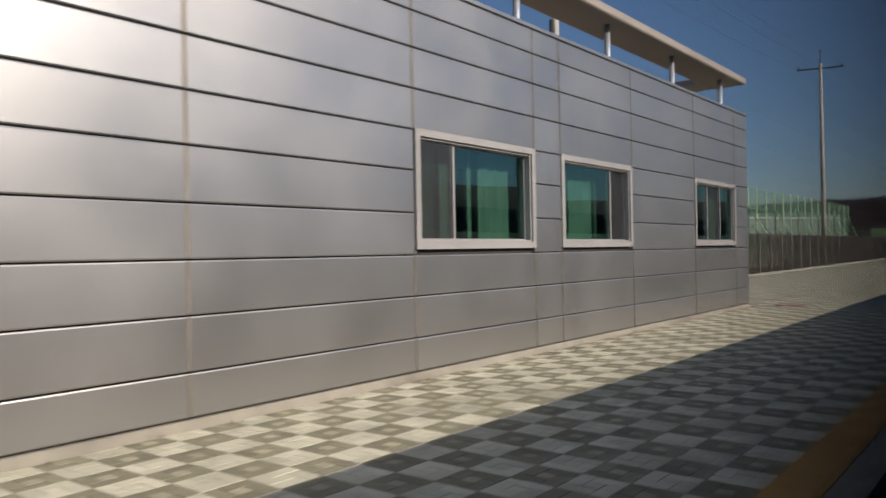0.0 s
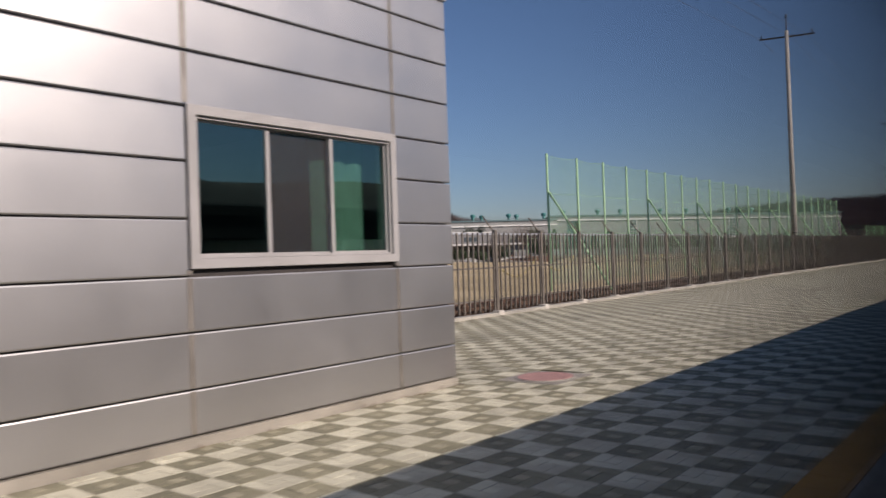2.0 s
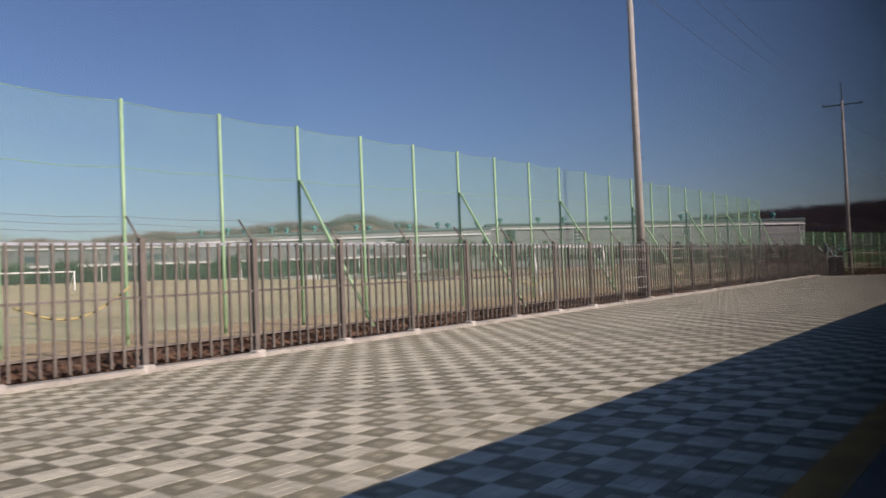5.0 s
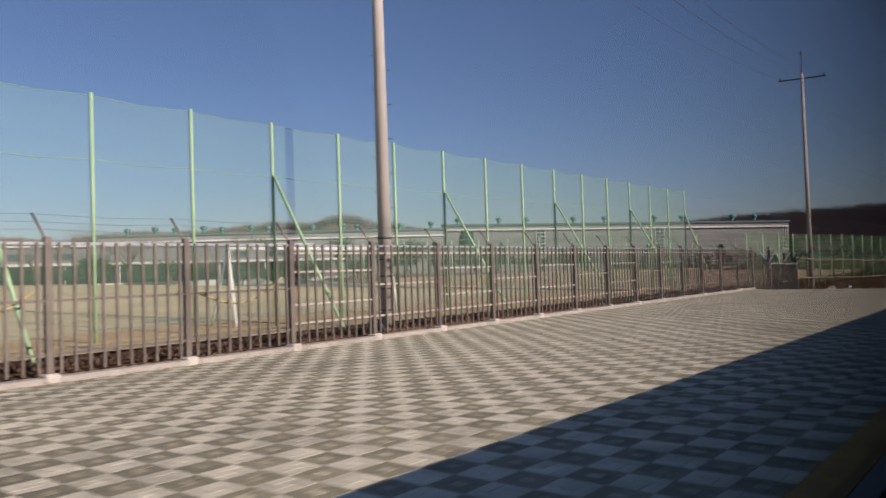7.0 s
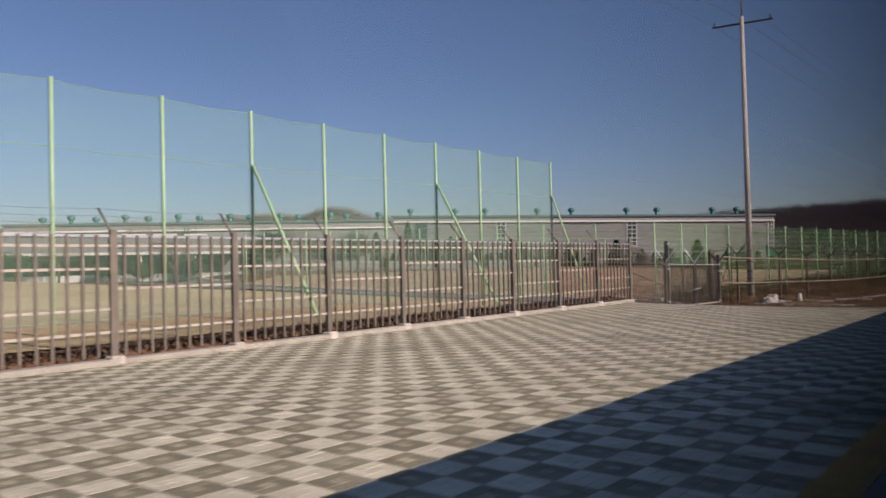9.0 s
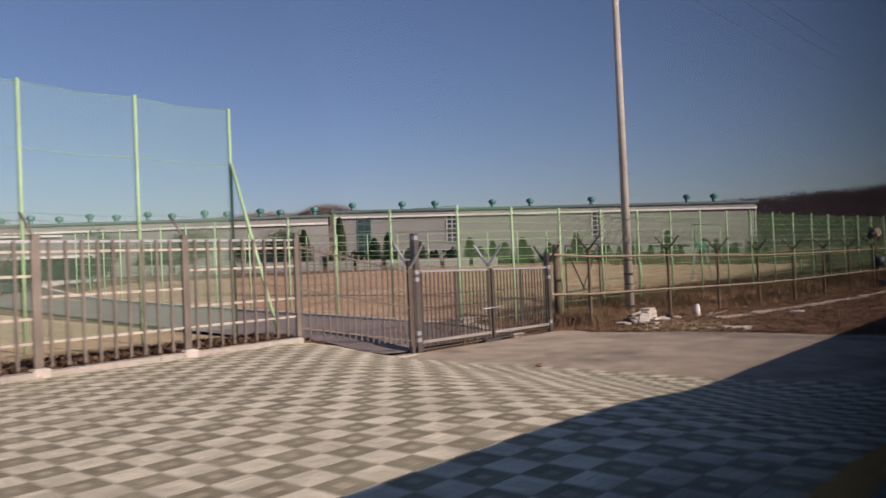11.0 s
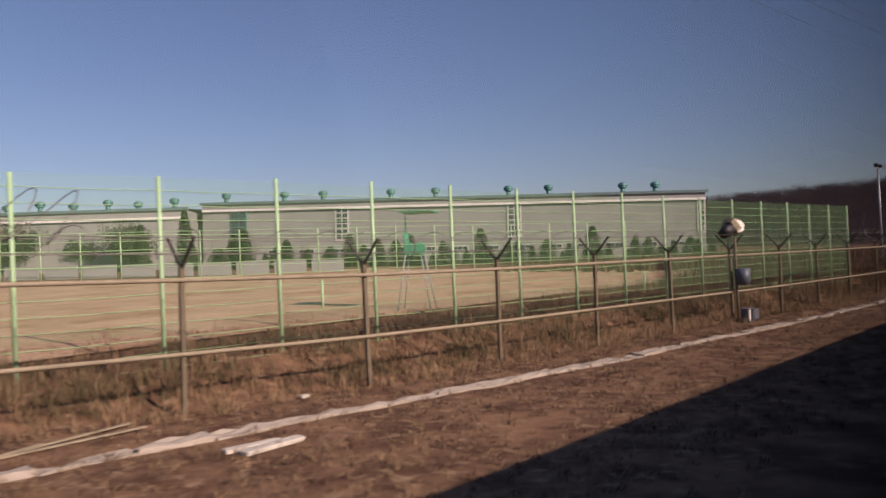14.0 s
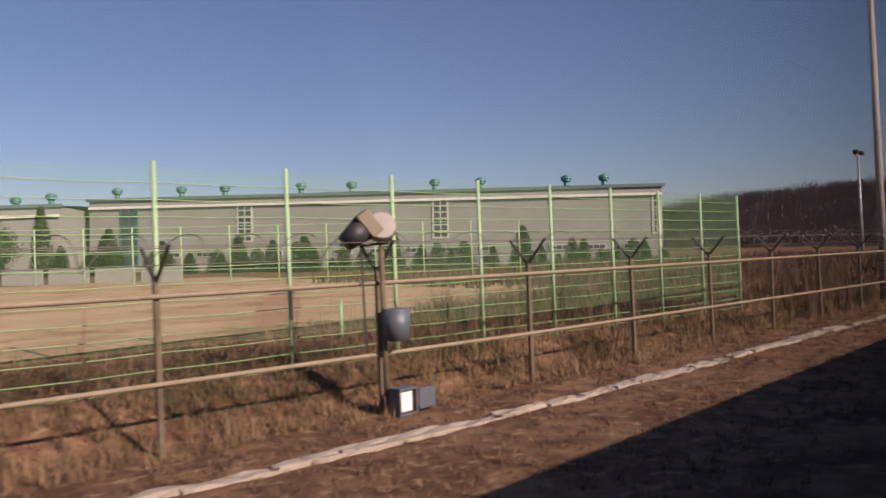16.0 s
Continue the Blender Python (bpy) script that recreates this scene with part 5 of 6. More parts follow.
bx(bm, 22.9, 23.84, CY - 0.02, CY + 0.06, 0.98, 2.0)
w = part("window", bm, M_WPAINT, cont, "white barred window")
for k in range(2):
    bm = bm_new()
    bx(bm, 22.98 + 0.42 * k, 23.34 + 0.42 * k, CY - 0.03, CY - 0.02, 1.06, 1.92)
    part("pane", bm, M_WINBLUE, w)
bm = bm_new()
bx(bm, 24.08, 24.34, CY - 0.12, CY + 0.06, 2.02, 2.26)
part("vent_hood", bevelled(bm, 0.02), M_CONT, cont)

# ---- manhole ----
mh = thing("manhole_cover", "pinkish round iron manhole cover in a square concrete frame", "manhole cover", m=pose(19.0, 4.87, deck_z(19.0, 4.87), -1.03, 0, 0))
bm = bm_new()
bx(bm, -0.42, 0.42, -0.42, 0.42, -0.06, 0.004)
part("frame", bm, M_PLINTH, mh)
bm = bm_new()
tube(bm, (0, 0, 0), (0, 0, 0.012), 0.37, n=36)
part("rim", bm, M_KERB, mh, "pale iron rim")
bm = bm_new()
tube(bm, (0, 0, 0.0), (0, 0, 0.018), 0.335, n=36)
part("lid", bm, M_PINK, mh, "pinkish iron lid")

# ---- vegetation ----
def blades(name, spots, material, label, h0, h1, w, lean, per, parent=None):
    """Tufts of thin bent blades: spots are (x, y, z, scale)."""
    r = np.random.default_rng(len(spots) + per)
    V, F = [], []
    for x, y, z, s in spots:
        for _ in range(per):
            a = r.uniform(0, 2 * math.pi)
            h = r.uniform(h0, h1) * s
            ox, oy = r.normal(0, 0.06 * s, 2)
            lx, ly = math.cos(a) * lean * h * r.uniform(0.2, 1), math.sin(a) * lean * h * r.uniform(0.2, 1)
            px, py = -math.sin(a) * w * s / 2, math.cos(a) * w * s / 2
            n = len(V)
            V += [(x + ox - px, y + oy - py, z - 0.02), (x + ox + px, y + oy + py, z - 0.02), (x + ox + lx * 0.4 + px * 0.8, y + oy + ly * 0.4 + py * 0.8, z + h * 0.6), (x + ox + lx * 0.4 - px * 0.8, y + oy + ly * 0.4 - py * 0.8, z + h * 0.6), (x + ox + lx, y + oy + ly, z + h)]
            F += [(n, n + 1, n + 2, n + 3), (n + 3, n + 2, n + 4)]
    me = bpy.data.meshes.new(name)
    me.from_pydata(V, [], F)
    me.materials.append(material)
    return tagged(new(name, me), label, "dry grass", kind="stuff")

rg = np.random.default_rng(3)
spots = []
while len(spots) < 3600:
    x = rg.uniform(97, 166)
    y = rg.uniform(3.0, 17)
    yf = ypost_at((x - 134.5) / 4.08)[1]
    dens = 0.75 if abs(y - yf - 0.6) < 1.1 else 0.16 if y < yf else 0.5
    if x < 103.5 and y < 13.4:
        continue
    if rg.uniform() < dens * (0.35 + 0.9 * max(0, noise.noise((x * 0.35, y * 0.35, 2)) + 0.4)):
        spots.append((x, y, ground_z(x, y), rg.uniform(0.5, 1.25) * (1.0 if y > yf - 0.6 else 0.45)))
blades("dry_grass", spots, M_STRAW, "dry straw-coloured grass tufts along the lineside fence", 0.1, 0.42, 0.014, 0.9, 10)
low = []
while len(low) < 4200:
    x = rg.uniform(99, 160)
    y = rg.uniform(3.0, 13)
    if x < apron_end(y) + 0.2:
        continue
    low.append((x, y, ground_z(x, y), rg.uniform(0.4, 1.0)))
blades("withered_weeds", low, M_ROT, "flattened brown withered weeds on bare earth", 0.04, 0.16, 0.02, 1.6, 8)
flat = []
while len(flat) < 7000:
    x = 101.5 + 64 * rg.uniform() ** 1.6
    y = rg.uniform(4.0, 13.4)
    if x < apron_end(y) - 0.2 or rg.uniform() > 0.25 + 1.1 * max(0, noise.noise((x * 0.5, y * 0.5, 8)) + 0.25):
        continue
    flat.append((x, y, ground_z(x, y) + 0.01, rg.uniform(0.5, 1.1)))
blades("straw_litter", flat, M_STRAW, "broken straw stalks scattered over bare earth", 0.02, 0.07, 0.014, 4.0, 8)
lit = []
while len(lit) < 6500:
    x = rg.uniform(27, 93)
    y = fence_y(x) + abs(rg.normal(0.1, 0.5)) + 0.12
    lit.append((x, y, ground_z(x, y) - (0.06 if y < fence_y(x) + 0.5 else -0.02), rg.uniform(0.5, 1.2)))
blades("leaf_litter", lit, M_ROT, "dark dead leaves and weeds behind the fence kerb", 0.03, 0.12, 0.045, 2.6, 8)
foot = []
for i in range(150):
    x = rg.uniform(2, 18.2)
    foot.append((x, WY - 0.03 - abs(rg.normal(0, 0.05)), -0.03, rg.uniform(0.3, 0.9)))
for i in range(60):
    foot.append((WX1 + abs(rg.normal(0.05, 0.12)), rg.uniform(5.4, 8.5), -0.06, rg.uniform(0.3, 1.0)))
for i in range(260):
    x = rg.uniform(26, 92)
    foot.append((x, fence_y(x) - 0.13 - abs(rg.normal(0, 0.06)), -0.145, rg.uniform(0.3, 0.9)))
scrub = []
while len(scrub) < 3400:
    x = rg.uniform(153.5, 225)
    y = rg.uniform(9.6, 40)
    if noise.noise((x * 0.12, y * 0.2, 5)) < -0.22:
        continue
    scrub.append((x, y, ground_z(x, y), rg.uniform(0.6, 1.3)))
blades("dry_scrub", scrub, M_ROT, "dense knee-high dead brown scrub past the green fence", 0.25, 0.95, 0.05, 0.7, 9)
dark_ = []
for i in range(90):
    t = rg.uniform()
    x, y = 102.9 + 1.9 * t + rg.normal(0, 0.12), 14.5 - 0.6 * t + rg.normal(0, 0.15)
    dark_.append((x, y, ground_z(x, y), rg.uniform(0.6, 1.2)))
blades("bramble_heap", dark_, M_ROT, "dark dead bramble heap beside the timber post", 0.1, 0.5, 0.03, 1.2, 12)
blades("joint_weeds", foot, M_ROT, "dry brown weeds growing along wall foot and kerb", 0.02, 0.08, 0.008, 1.4, 6)
tall = []
while len(tall) < 260:
    x = rg.uniform(104, 165)
    y = ypost_at((x - 134.5) / 4.08)[1] + rg.uniform(0.2, 4.5)
    tall.append((x, y, ground_z(x, y), rg.uniform(0.7, 1.3)))
for i in range(420):
    x = rg.uniform(136, 165)
    y = ypost_at((x - 134.5) / 4.08)[1] + rg.uniform(0.4, 5.5)
    tall.append((x, y, ground_z(x, y), rg.uniform(0.7, 1.5)))
brush = []
while len(brush) < 3000:
    x = rg.uniform(104, 168)
    off = rg.uniform(0.3, 7.5 if x > 138 else 4.0)
    y = ypost_at((x - 134.5) / 4.08)[1] + off
    f = noise.noise((x * 0.22, y * 0.3, 5)) + (0.25 if x > 140 else -0.05)
    if rg.uniform() < 0.25 + 1.2 * f:
        brush.append((x, y, ground_z(x, y), rg.uniform(0.5, 1.0) * (1.0 + 0.5 * max(0, f)) * (1.3 if x > 141 else 0.65) * min(1.0, 0.32 + 0.24 * off)))
blades("brown_brush", brush, M_ROT, "dense withered brown brush between the lineside fences", 0.2, 0.85, 0.013, 0.9, 14)
thick = []
while len(thick) < 2600:
    x = rg.uniform(104, 166)
    y = ypost_at((x - 134.5) / 4.08)[1] + rg.uniform(-0.3, 6.5)
    thick.append((x, y, ground_z(x, y), rg.uniform(0.5, 1.1)))
blades("pale_dry_grass", thick, M_STRAW, "matted pale dry grass behind the lineside fence", 0.07, 0.3, 0.012, 1.6, 14)
weed = []
while len(weed) < 5200:
    x = rg.uniform(105, 166)
    off = rg.uniform(0.5, 5.2)
    y = fork_y(x) + off
    if rg.uniform() < 0.35 + 1.0 * noise.noise((x * 0.45, y * 0.6, 11)):
        weed.append((x, y, ground_z(x, y), rg.uniform(0.5, 1.1)))
blades("olive_weeds", weed, M_WEED, "dense olive-brown dead weeds on the bank between the fences", 0.08, 0.42, 0.012, 1.1, 12)
heap = []
while len(heap) < 420:
    x, y = rg.normal(105.2, 1.1), rg.normal(10.3, 0.7)
    if x > apron_end(y):
        heap.append((x, y, ground_z(x, y) + 0.01, rg.uniform(0.6, 1.2)))
blades("pale_straw_heap", heap, M_PALESTRAW, "heap of pale broken straw on the bare earth", 0.03, 0.1, 0.016, 3.5, 9)
blades("tall_dry_reeds", tall, M_STRAW, "tall thin dry reeds behind the lineside fence", 0.4, 1.0, 0.010, 0.4, 6)

def conifer(h, r, seed, label):
    t = thing("conifer", label, "conifer tree", "small conifers before the warehouse")
    bm = bm_new()
    tube(bm, (0, 0, -0.3), (0, 0, h * 0.9), 0.07 * h / 3, 0.015, n=6)
    part("trunk", bm, M_BARK, t)
    q = np.random.default_rng(seed)
    V, F = [], []
    for i in range(3400):
        u_ = q.uniform(0.02, 1) ** 1.25
        a = q.uniform(0, 2 * math.pi)
        lump = 1 + 0.28 * noise.noise((math.cos(a) * 1.6 + seed, math.sin(a) * 1.6, u_ * 5))
        rad = r * (1 - u_) ** 0.62 * math.sqrt(q.uniform(0.08, 1.0)) * lump + 0.04
        c = Vector((rad * math.cos(a), rad * math.sin(a), h * u_))
        d = Vector((math.cos(a), math.sin(a), q.uniform(-0.5, 0.5))).normalized()
        s = d.cross(Vector((0, 0, 1))).normalized()
        ln, wd = q.uniform(0.08, 0.22) * h / 3, q.uniform(0.04, 0.09) * h / 3
        up = Vector((q.uniform(-.3, .3), q.uniform(-.3, .3), 1)) * wd * 0.6
        n = len(V)
        V += [tuple(c - s * wd - up), tuple(c + s * wd - up), tuple(c + d * ln + up)]
        F.append((n, n + 1, n + 2))
    me = bpy.data.meshes.new("crown")
    me.from_pydata(V, [], F)
    me.materials.append(M_LEAF)
    o = new("crown", me)
    o.parent = t
    return t

u_sh = (WB - WA).xy.to_3d().normalized()
n_sh = Vector((u_sh.y, -u_sh.x, 0))
con = [conifer(3.2, 1.2, 11, "dark green conical conifer before the warehouse"), conifer(2.4, 1.5, 12, "dark green broad bushy conifer before the warehouse")]
used = [False, False]
spotsc = [2 + 1.9 * i + rg.uniform(-0.8, 0.8) for i in range(34)] + [1 + 3.4 * i + rg.uniform(-1.5, 1.5) for i in range(19)]
for i, s in enumerate(spotsc):
    p = WA + u_sh * (s + 1) - Vector((-u_sh.y, u_sh.x, 0)) * rg.uniform(6, 12)
    m = Matrix.Translation((p.x, p.y, open_z(p.x, p.y) - 0.05)) @ pose(0, 0, 0, 0, 0, rg.uniform(0, 360))
    k = i % 2
    if not used[k]:
        con[k].matrix_basis, used[k] = m, True
    else:
        o = copy_thing(con[k], m)
        sc = rg.uniform(0.5, 1.0) if rg.uniform() < 0.8 else rg.uniform(1.0, 1.4)
        o.scale = (sc, sc, sc)

for px, py, hs in ((150.6, 79.5, 2.2), (146.9, 82.8, 1.7), (155.2, 74.6, 1.5)):
    o = copy_thing(con[0], Matrix.Translation((px, py, open_z(px, py) - 0.05)))
    o.scale = (1.15, 1.15, hs)

def broad_tree(h, r, seed, label, leafy):
    """Tapered trunk, forking limbs, crown of many small leaves or twigs."""
    t = thing("broadleaf_tree", label, "tree", "trees about the field")
    q = np.random.default_rng(seed)
    bm = bm_new()
    tube(bm, (0, 0, -0.3), (0.1, 0, h * 0.45), 0.16, 0.1, n=7)
    tips = []
    for i in range(9):
        a = i * 2.4 + q.uniform(-.4, .4)
        b0 = Vector((0.05, 0, h * q.uniform(0.25, 0.45)))
        b1 = b0 + Vector((math.cos(a) * r * 0.45, math.sin(a) * r * 0.45, h * 0.25))
        tube(bm, b0, b1, 0.07, 0.04, n=5)
        for j in range(3):
            b2_ = b1 + Vector((q.normal(0, r * 0.3), q.normal(0, r * 0.3), h * q.uniform(0.08, 0.25)))
            tube(bm, b1, b2_, 0.035, 0.012, n=4)
            tips.append(b2_)
            tips.append(b1.lerp(b2_, 0.5))
    part("trunk", bm, M_BARK, t)
    V, F = [], []
    for tip in tips:
        for _ in range(110 if leafy else 22):
            c = tip + Vector(q.normal(0, r * 0.19, 3))
            if leafy:
                c.z = c.z * q.uniform(0.55, 1.0)
            d = Vector(q.normal(0, 1, 3)).normalized()
            s = d.orthogonal().normalized()
            ln, wd = (q.uniform(0.16, 0.36), q.uniform(0.07, 0.15)) if leafy else (q.uniform(0.5, 1.0), 0.012)
            n = len(V)
            V += [tuple(c - s * wd), tuple(c + s * wd), tuple(c + d * ln)]
            F.append((n, n + 1, n + 2))
    me = bpy.data.meshes.new("crown")
    me.from_pydata(V, [], F)
    me.materials.append(M_LEAF if leafy else M_TWIG)
    o = new("crown", me)
    o.parent = t
    return t

bt = broad_tree(6.0, 3.0, 21, "bushy evergreen tree before the warehouse wing", True)
bare = broad_tree(7.0, 3.2, 22, "bare leafless tree beyond the field", False)
dirw = -u_sh
fb = True
for i in range(15):
    p = WA + dirw * (4 + i * 6.5 + rg.uniform(-1.5, 1.5)) + n_sh * rg.uniform(5, 16)
    m = Matrix.Translation((p.x, p.y, open_z(p.x, p.y))) @ pose(0, 0, 0, 0, 0, rg.uniform(0, 360))
    if fb:
        bt.matrix_basis, fb = m, False
    else:
        o = copy_thing(bt, m)
        sc = rg.uniform(0.6, 1.05)
        o.scale = (sc, sc, sc)
fb = True
for i in range(12):
    p = Vector((44 + i * 8 + rg.uniform(-3, 3), 104 - i * 2.6 + rg.uniform(-4, 4), 0))
    m = Matrix.Translation((p.x, p.y, open_z(p.x, p.y))) @ pose(0, 0, 0, 0, 0, rg.uniform(0, 360))
    if fb:
        bare.matrix_basis, fb = m, False
    else:
        o = copy_thing(bare, m)
        sc = rg.uniform(0.6, 1.0)
        o.scale = (sc, sc, sc)

# shrubs and saplings before the long building
rs = random.Random(31)
for i in range(34):
    x = 22 + i * 2.7 + rs.uniform(-1, 1)
    y = 103.8 - (x - 20) * 0.389 - rs.uniform(2.5, 7)
    src = bt if i % 3 else bare
    o = copy_thing(src, Matrix.Translation((x, y, open_z(x, y))) @ pose(0, 0, 0, 0, 0, rs.uniform(0, 360)))
    sc = rs.uniform(0.28, 0.5) if src is bt else rs.uniform(0.5, 0.8)
    o.scale = (sc * 1.25, sc * 1.25, sc)
    tagged(o, "low evergreen shrub before the long building" if src is bt else "small bare sapling before the long building")

# far wooded hills: a long ridge seen over the field, another down the line
M_HILL = two_tone("winter_woodland_floor", (0.19, 0.145, 0.12), (0.16, 0.125, 0.10), 0.03, fine=0.5)
RIDGE = [(6, 6), (14, 11), (20.5, 18.5), (23.6, 23.5), (25.7, 21.0), (30, 26.0), (34, 25.0), (38.4, 29.0), (40.4, 31.5), (42.6, 31.0), (45.7, 35.0), (48.2, 30.5), (51.5, 23.5), (56, 12), (62, 5)]
def ridge_h(az):
    for (a0, h0), (a1, h1) in zip(RIDGE, RIDGE[1:]):
        if a0 <= az <= a1:
            return lerp(h0, h1, ramp01(az, a0, a1))
    return 0.0
def ridge_z(az, r):
    return ridge_h(az) * (ramp01(r, 430, 520) - 0.5 * ramp01(r, 560, 680)) * (1 + 0.08 * noise.noise((az * 0.6, r * 0.02, 0)))
def ridge_p(az, r):
    a = radians(az)
    return 22 + r * math.sin(a), r * math.cos(a)
bm = bm_new()
azs = [8 + 1.0 * i for i in range(55)]
rs = [425, 450, 470, 490, 505, 520, 540, 580, 680]
gh = [[bm.verts.new((*ridge_p(a, r), ridge_z(a, r) + 1.6)) for r in rs] for a in azs]
for p, q in zip(gh, gh[1:]):
    for k in range(len(rs) - 1):
        bm.faces.new((p[k], q[k], q[k + 1], p[k + 1])).smooth = True
solid("wooded_ridge", bm, M_HILL, "low brown wooded hills on the horizon", "hill", kind="structure")
def line_z(x, y):
    return 20.5 * ramp01(x, 330, 440) * ramp01(y, 240, 120) * ramp01(y, -140, -20) * (1 + 0.10 * noise.noise((y * 0.03, 7, 0)))
bm = bm_new()
hx = [300 + 12 * i for i in range(24)]
hy = [-160 + 14 * i for i in range(30)]
gh = [[bm.verts.new((x, y, line_z(x, y) - 0.4)) for y in hy] for x in hx]
for p, q in zip(gh, gh[1:]):
    for k in range(len(hy) - 1):
        bm.faces.new((p[k], q[k], q[k + 1], p[k + 1])).smooth = True
solid("wooded_hill", bm, M_HILL, "brown wooded hill beyond the end of the field", "hill", kind="structure")
V, F = [], []
q = np.random.default_rng(9)
for i in range(9800):
    if i < 4400:
        x, y = q.uniform(345, 460), q.uniform(-60, 210)
        base = Vector((x, y, line_z(x, y) - 0.5))
    else:
        a, r = q.uniform(12, 58), q.uniform(470, 560) if i < 7000 else q.uniform(508, 532)
        x, y = ridge_p(a, r)
        base = Vector((x, y, ridge_z(a, r) + 1.4))
    h = q.uniform(3.5, 8.2)
    n = len(V)
    V += [(x - 0.12, y, base.z), (x + 0.12, y, base.z), (x, y, base.z + h * 0.8)]
    F.append((n, n + 1, n + 2))
    for _ in range(36):
        c = base + Vector((q.normal(0, 1.5), q.normal(0, 1.5), h * q.uniform(0.05, 0.7)))
        d = Vector((q.normal(0, 0.35), q.normal(0, 0.35), 1)).normalized()
        s = d.orthogonal().normalized()
        ln, wd = q.uniform(1.2, 2.6), q.uniform(0.05, 0.16)
        n = len(V)
        V += [tuple(c - s * wd), tuple(c + s * wd), tuple(c + d * ln)]
        F.append((n, n + 1, n + 2))
me = bpy.data.meshes.new("bare_woods")
me.from_pydata(V, [], F)
me.materials.append(M_TWIG)
tagged(new("bare_woods", me), "dense leafless winter woods on the far hills", "woods", kind="stuff")

# wooded rise on the other side of the line
bm = bm_new()
ax_ = [-400 + 20 * i for i in range(46)]
ay_ = [-300, -220, -170, -140, -120, -105, -90, -75, -60, -45, -30]
def rise_z(x, y):
    return 23 * ramp01(y, -38, -115) * (0.85 + 0.3 * noise.noise((x * 0.012, 5, 0)) + 0.16 * noise.noise((x * 0.07, y * 0.07, 2))) - 1.0
gr_ = [[bm.verts.new((x, y, rise_z(x, y))) for y in ay_] for x in ax_]
for i in range(len(ax_) - 1):
    for j in range(len(ay_) - 1):
        bm.faces.new((gr_[i][j], gr_[i + 1][j], gr_[i + 1][j + 1], gr_[i][j + 1])).smooth = True
solid("wooded_rise", bm, M_HILL, "brown wooded rise across the railway line", "hill", kind="structure")

# ---- lineside clutter ----
KL = [(108.9, 10.75), (111, 10.6), (116, 10.4), (118.2, 10.3), (123, 9.75), (128.5, 9.3), (132, 8.9), (135.5, 8.65), (141.7, 8.3), (153.5, 7.95), (170, 7.5)]
def kerb_y(x):
    for (xa, ya), (xb, yb2) in zip(KL, KL[1:]):
        if xa <= x <= xb:
            return lerp(ya, yb2, (x - xa) / (xb - xa)) - 0.12
    return KL[-1][1] - 0.12
edging = thing("concrete_edging", "broken pale concrete edging strip along the dirt", "edging", kind="structure")
x = 109.0
while x < 166:
    ln = rg.uniform(0.9, 1.3)
    bm = bm_new()
    ya, yb2 = kerb_y(x), kerb_y(x + ln)
    an = math.degrees(math.atan2(yb2 - ya, ln))
    wv = rg.uniform(0.13, 0.2)
    bx(bm, 0.01, ln - 0.01, -wv, wv, -0.12, 0.05)
    bmesh.ops.subdivide_edges(bm, edges=bm.edges[:], cuts=3, use_grid_fill=True)
    for v in bm.verts:
        v.co += Vector(noise.noise_vector((v.co.x * 4 + x, v.co.y * 6, v.co.z * 4))) * 0.065
    o = part("edging_slab", bm, M_STONEW, edging)
    o.matrix_basis = pose(x, ya, ground_z(x, ya) + rg.uniform(-0.02, 0.02), rg.uniform(-2, 2), rg.uniform(-1, 1), an)
    x += ln

pile = [(0.0, 0.0, 0.0, 1.15, 0.42, 8), (0.15, 0.25, 0.0, 1.0, 0.4, -14), (0.05, 0.05, 0.09, 1.1, 0.4, 3), (-0.55, 0.1, 0.0, 0.8, 0.45, 30), (0.1, 0.0, 0.18, 0.75, 0.38, 6), (0.12, 0.02, 0.27, 0.75, 0.38, 2), (-0.5, 0.05, 0.09, 0.7, 0.4, -20)]
for dx, dy, dz, ln, wd, an in pile:
    bm = bm_new()
    bx(bm, -ln / 2, ln / 2, -wd / 2, wd / 2, 0, 0.085)
    o = solid("concrete_slab", bevelled(bm, 0.012), M_WSLAB, "pale concrete slab in a loose pile by the pole", "slab", "pile of slabs")
    px, py = 107.1 + dx, 12.45 + dy
    o.matrix_basis = pose(px, py, ground_z(107.4, 12.6) + dz + 0.02, 0, 0, an)
for dx, dy, dz, ln, wd, an, tx, ty in ((-0.62, -0.22, 0.1, 0.9, 0.36, 22, 8, -14), (0.62, -0.2, 0.0, 0.85, 0.3, -12, 3, 6), (-0.15, -0.4, 0.02, 1.0, 0.28, 10, -9, 3), (0.35, -0.45, 0.0, 0.7, 0.22, 25, 4, -5), (-0.95, -0.1, 0.0, 0.45, 0.3, -30, 10, 8), (-0.35, 0.3, 0.2, 0.7, 0.34, 40, -16, 10), (0.14, 0.03, 0.36, 0.72, 0.36, 9, 0, 1)):
    bm = bm_new()
    bx(bm, -ln / 2, ln / 2, -wd / 2, wd / 2, 0, 0.08)
    o = solid("concrete_slab", bevelled(bm, 0.012), M_WSLAB, "tilted pale concrete slab in a loose pile by the pole", "slab", "pile of slabs")
    o.matrix_basis = pose(107.1 + dx, 12.45 + dy, ground_z(107.4, 12.6) + dz + 0.02, tx, ty, an)
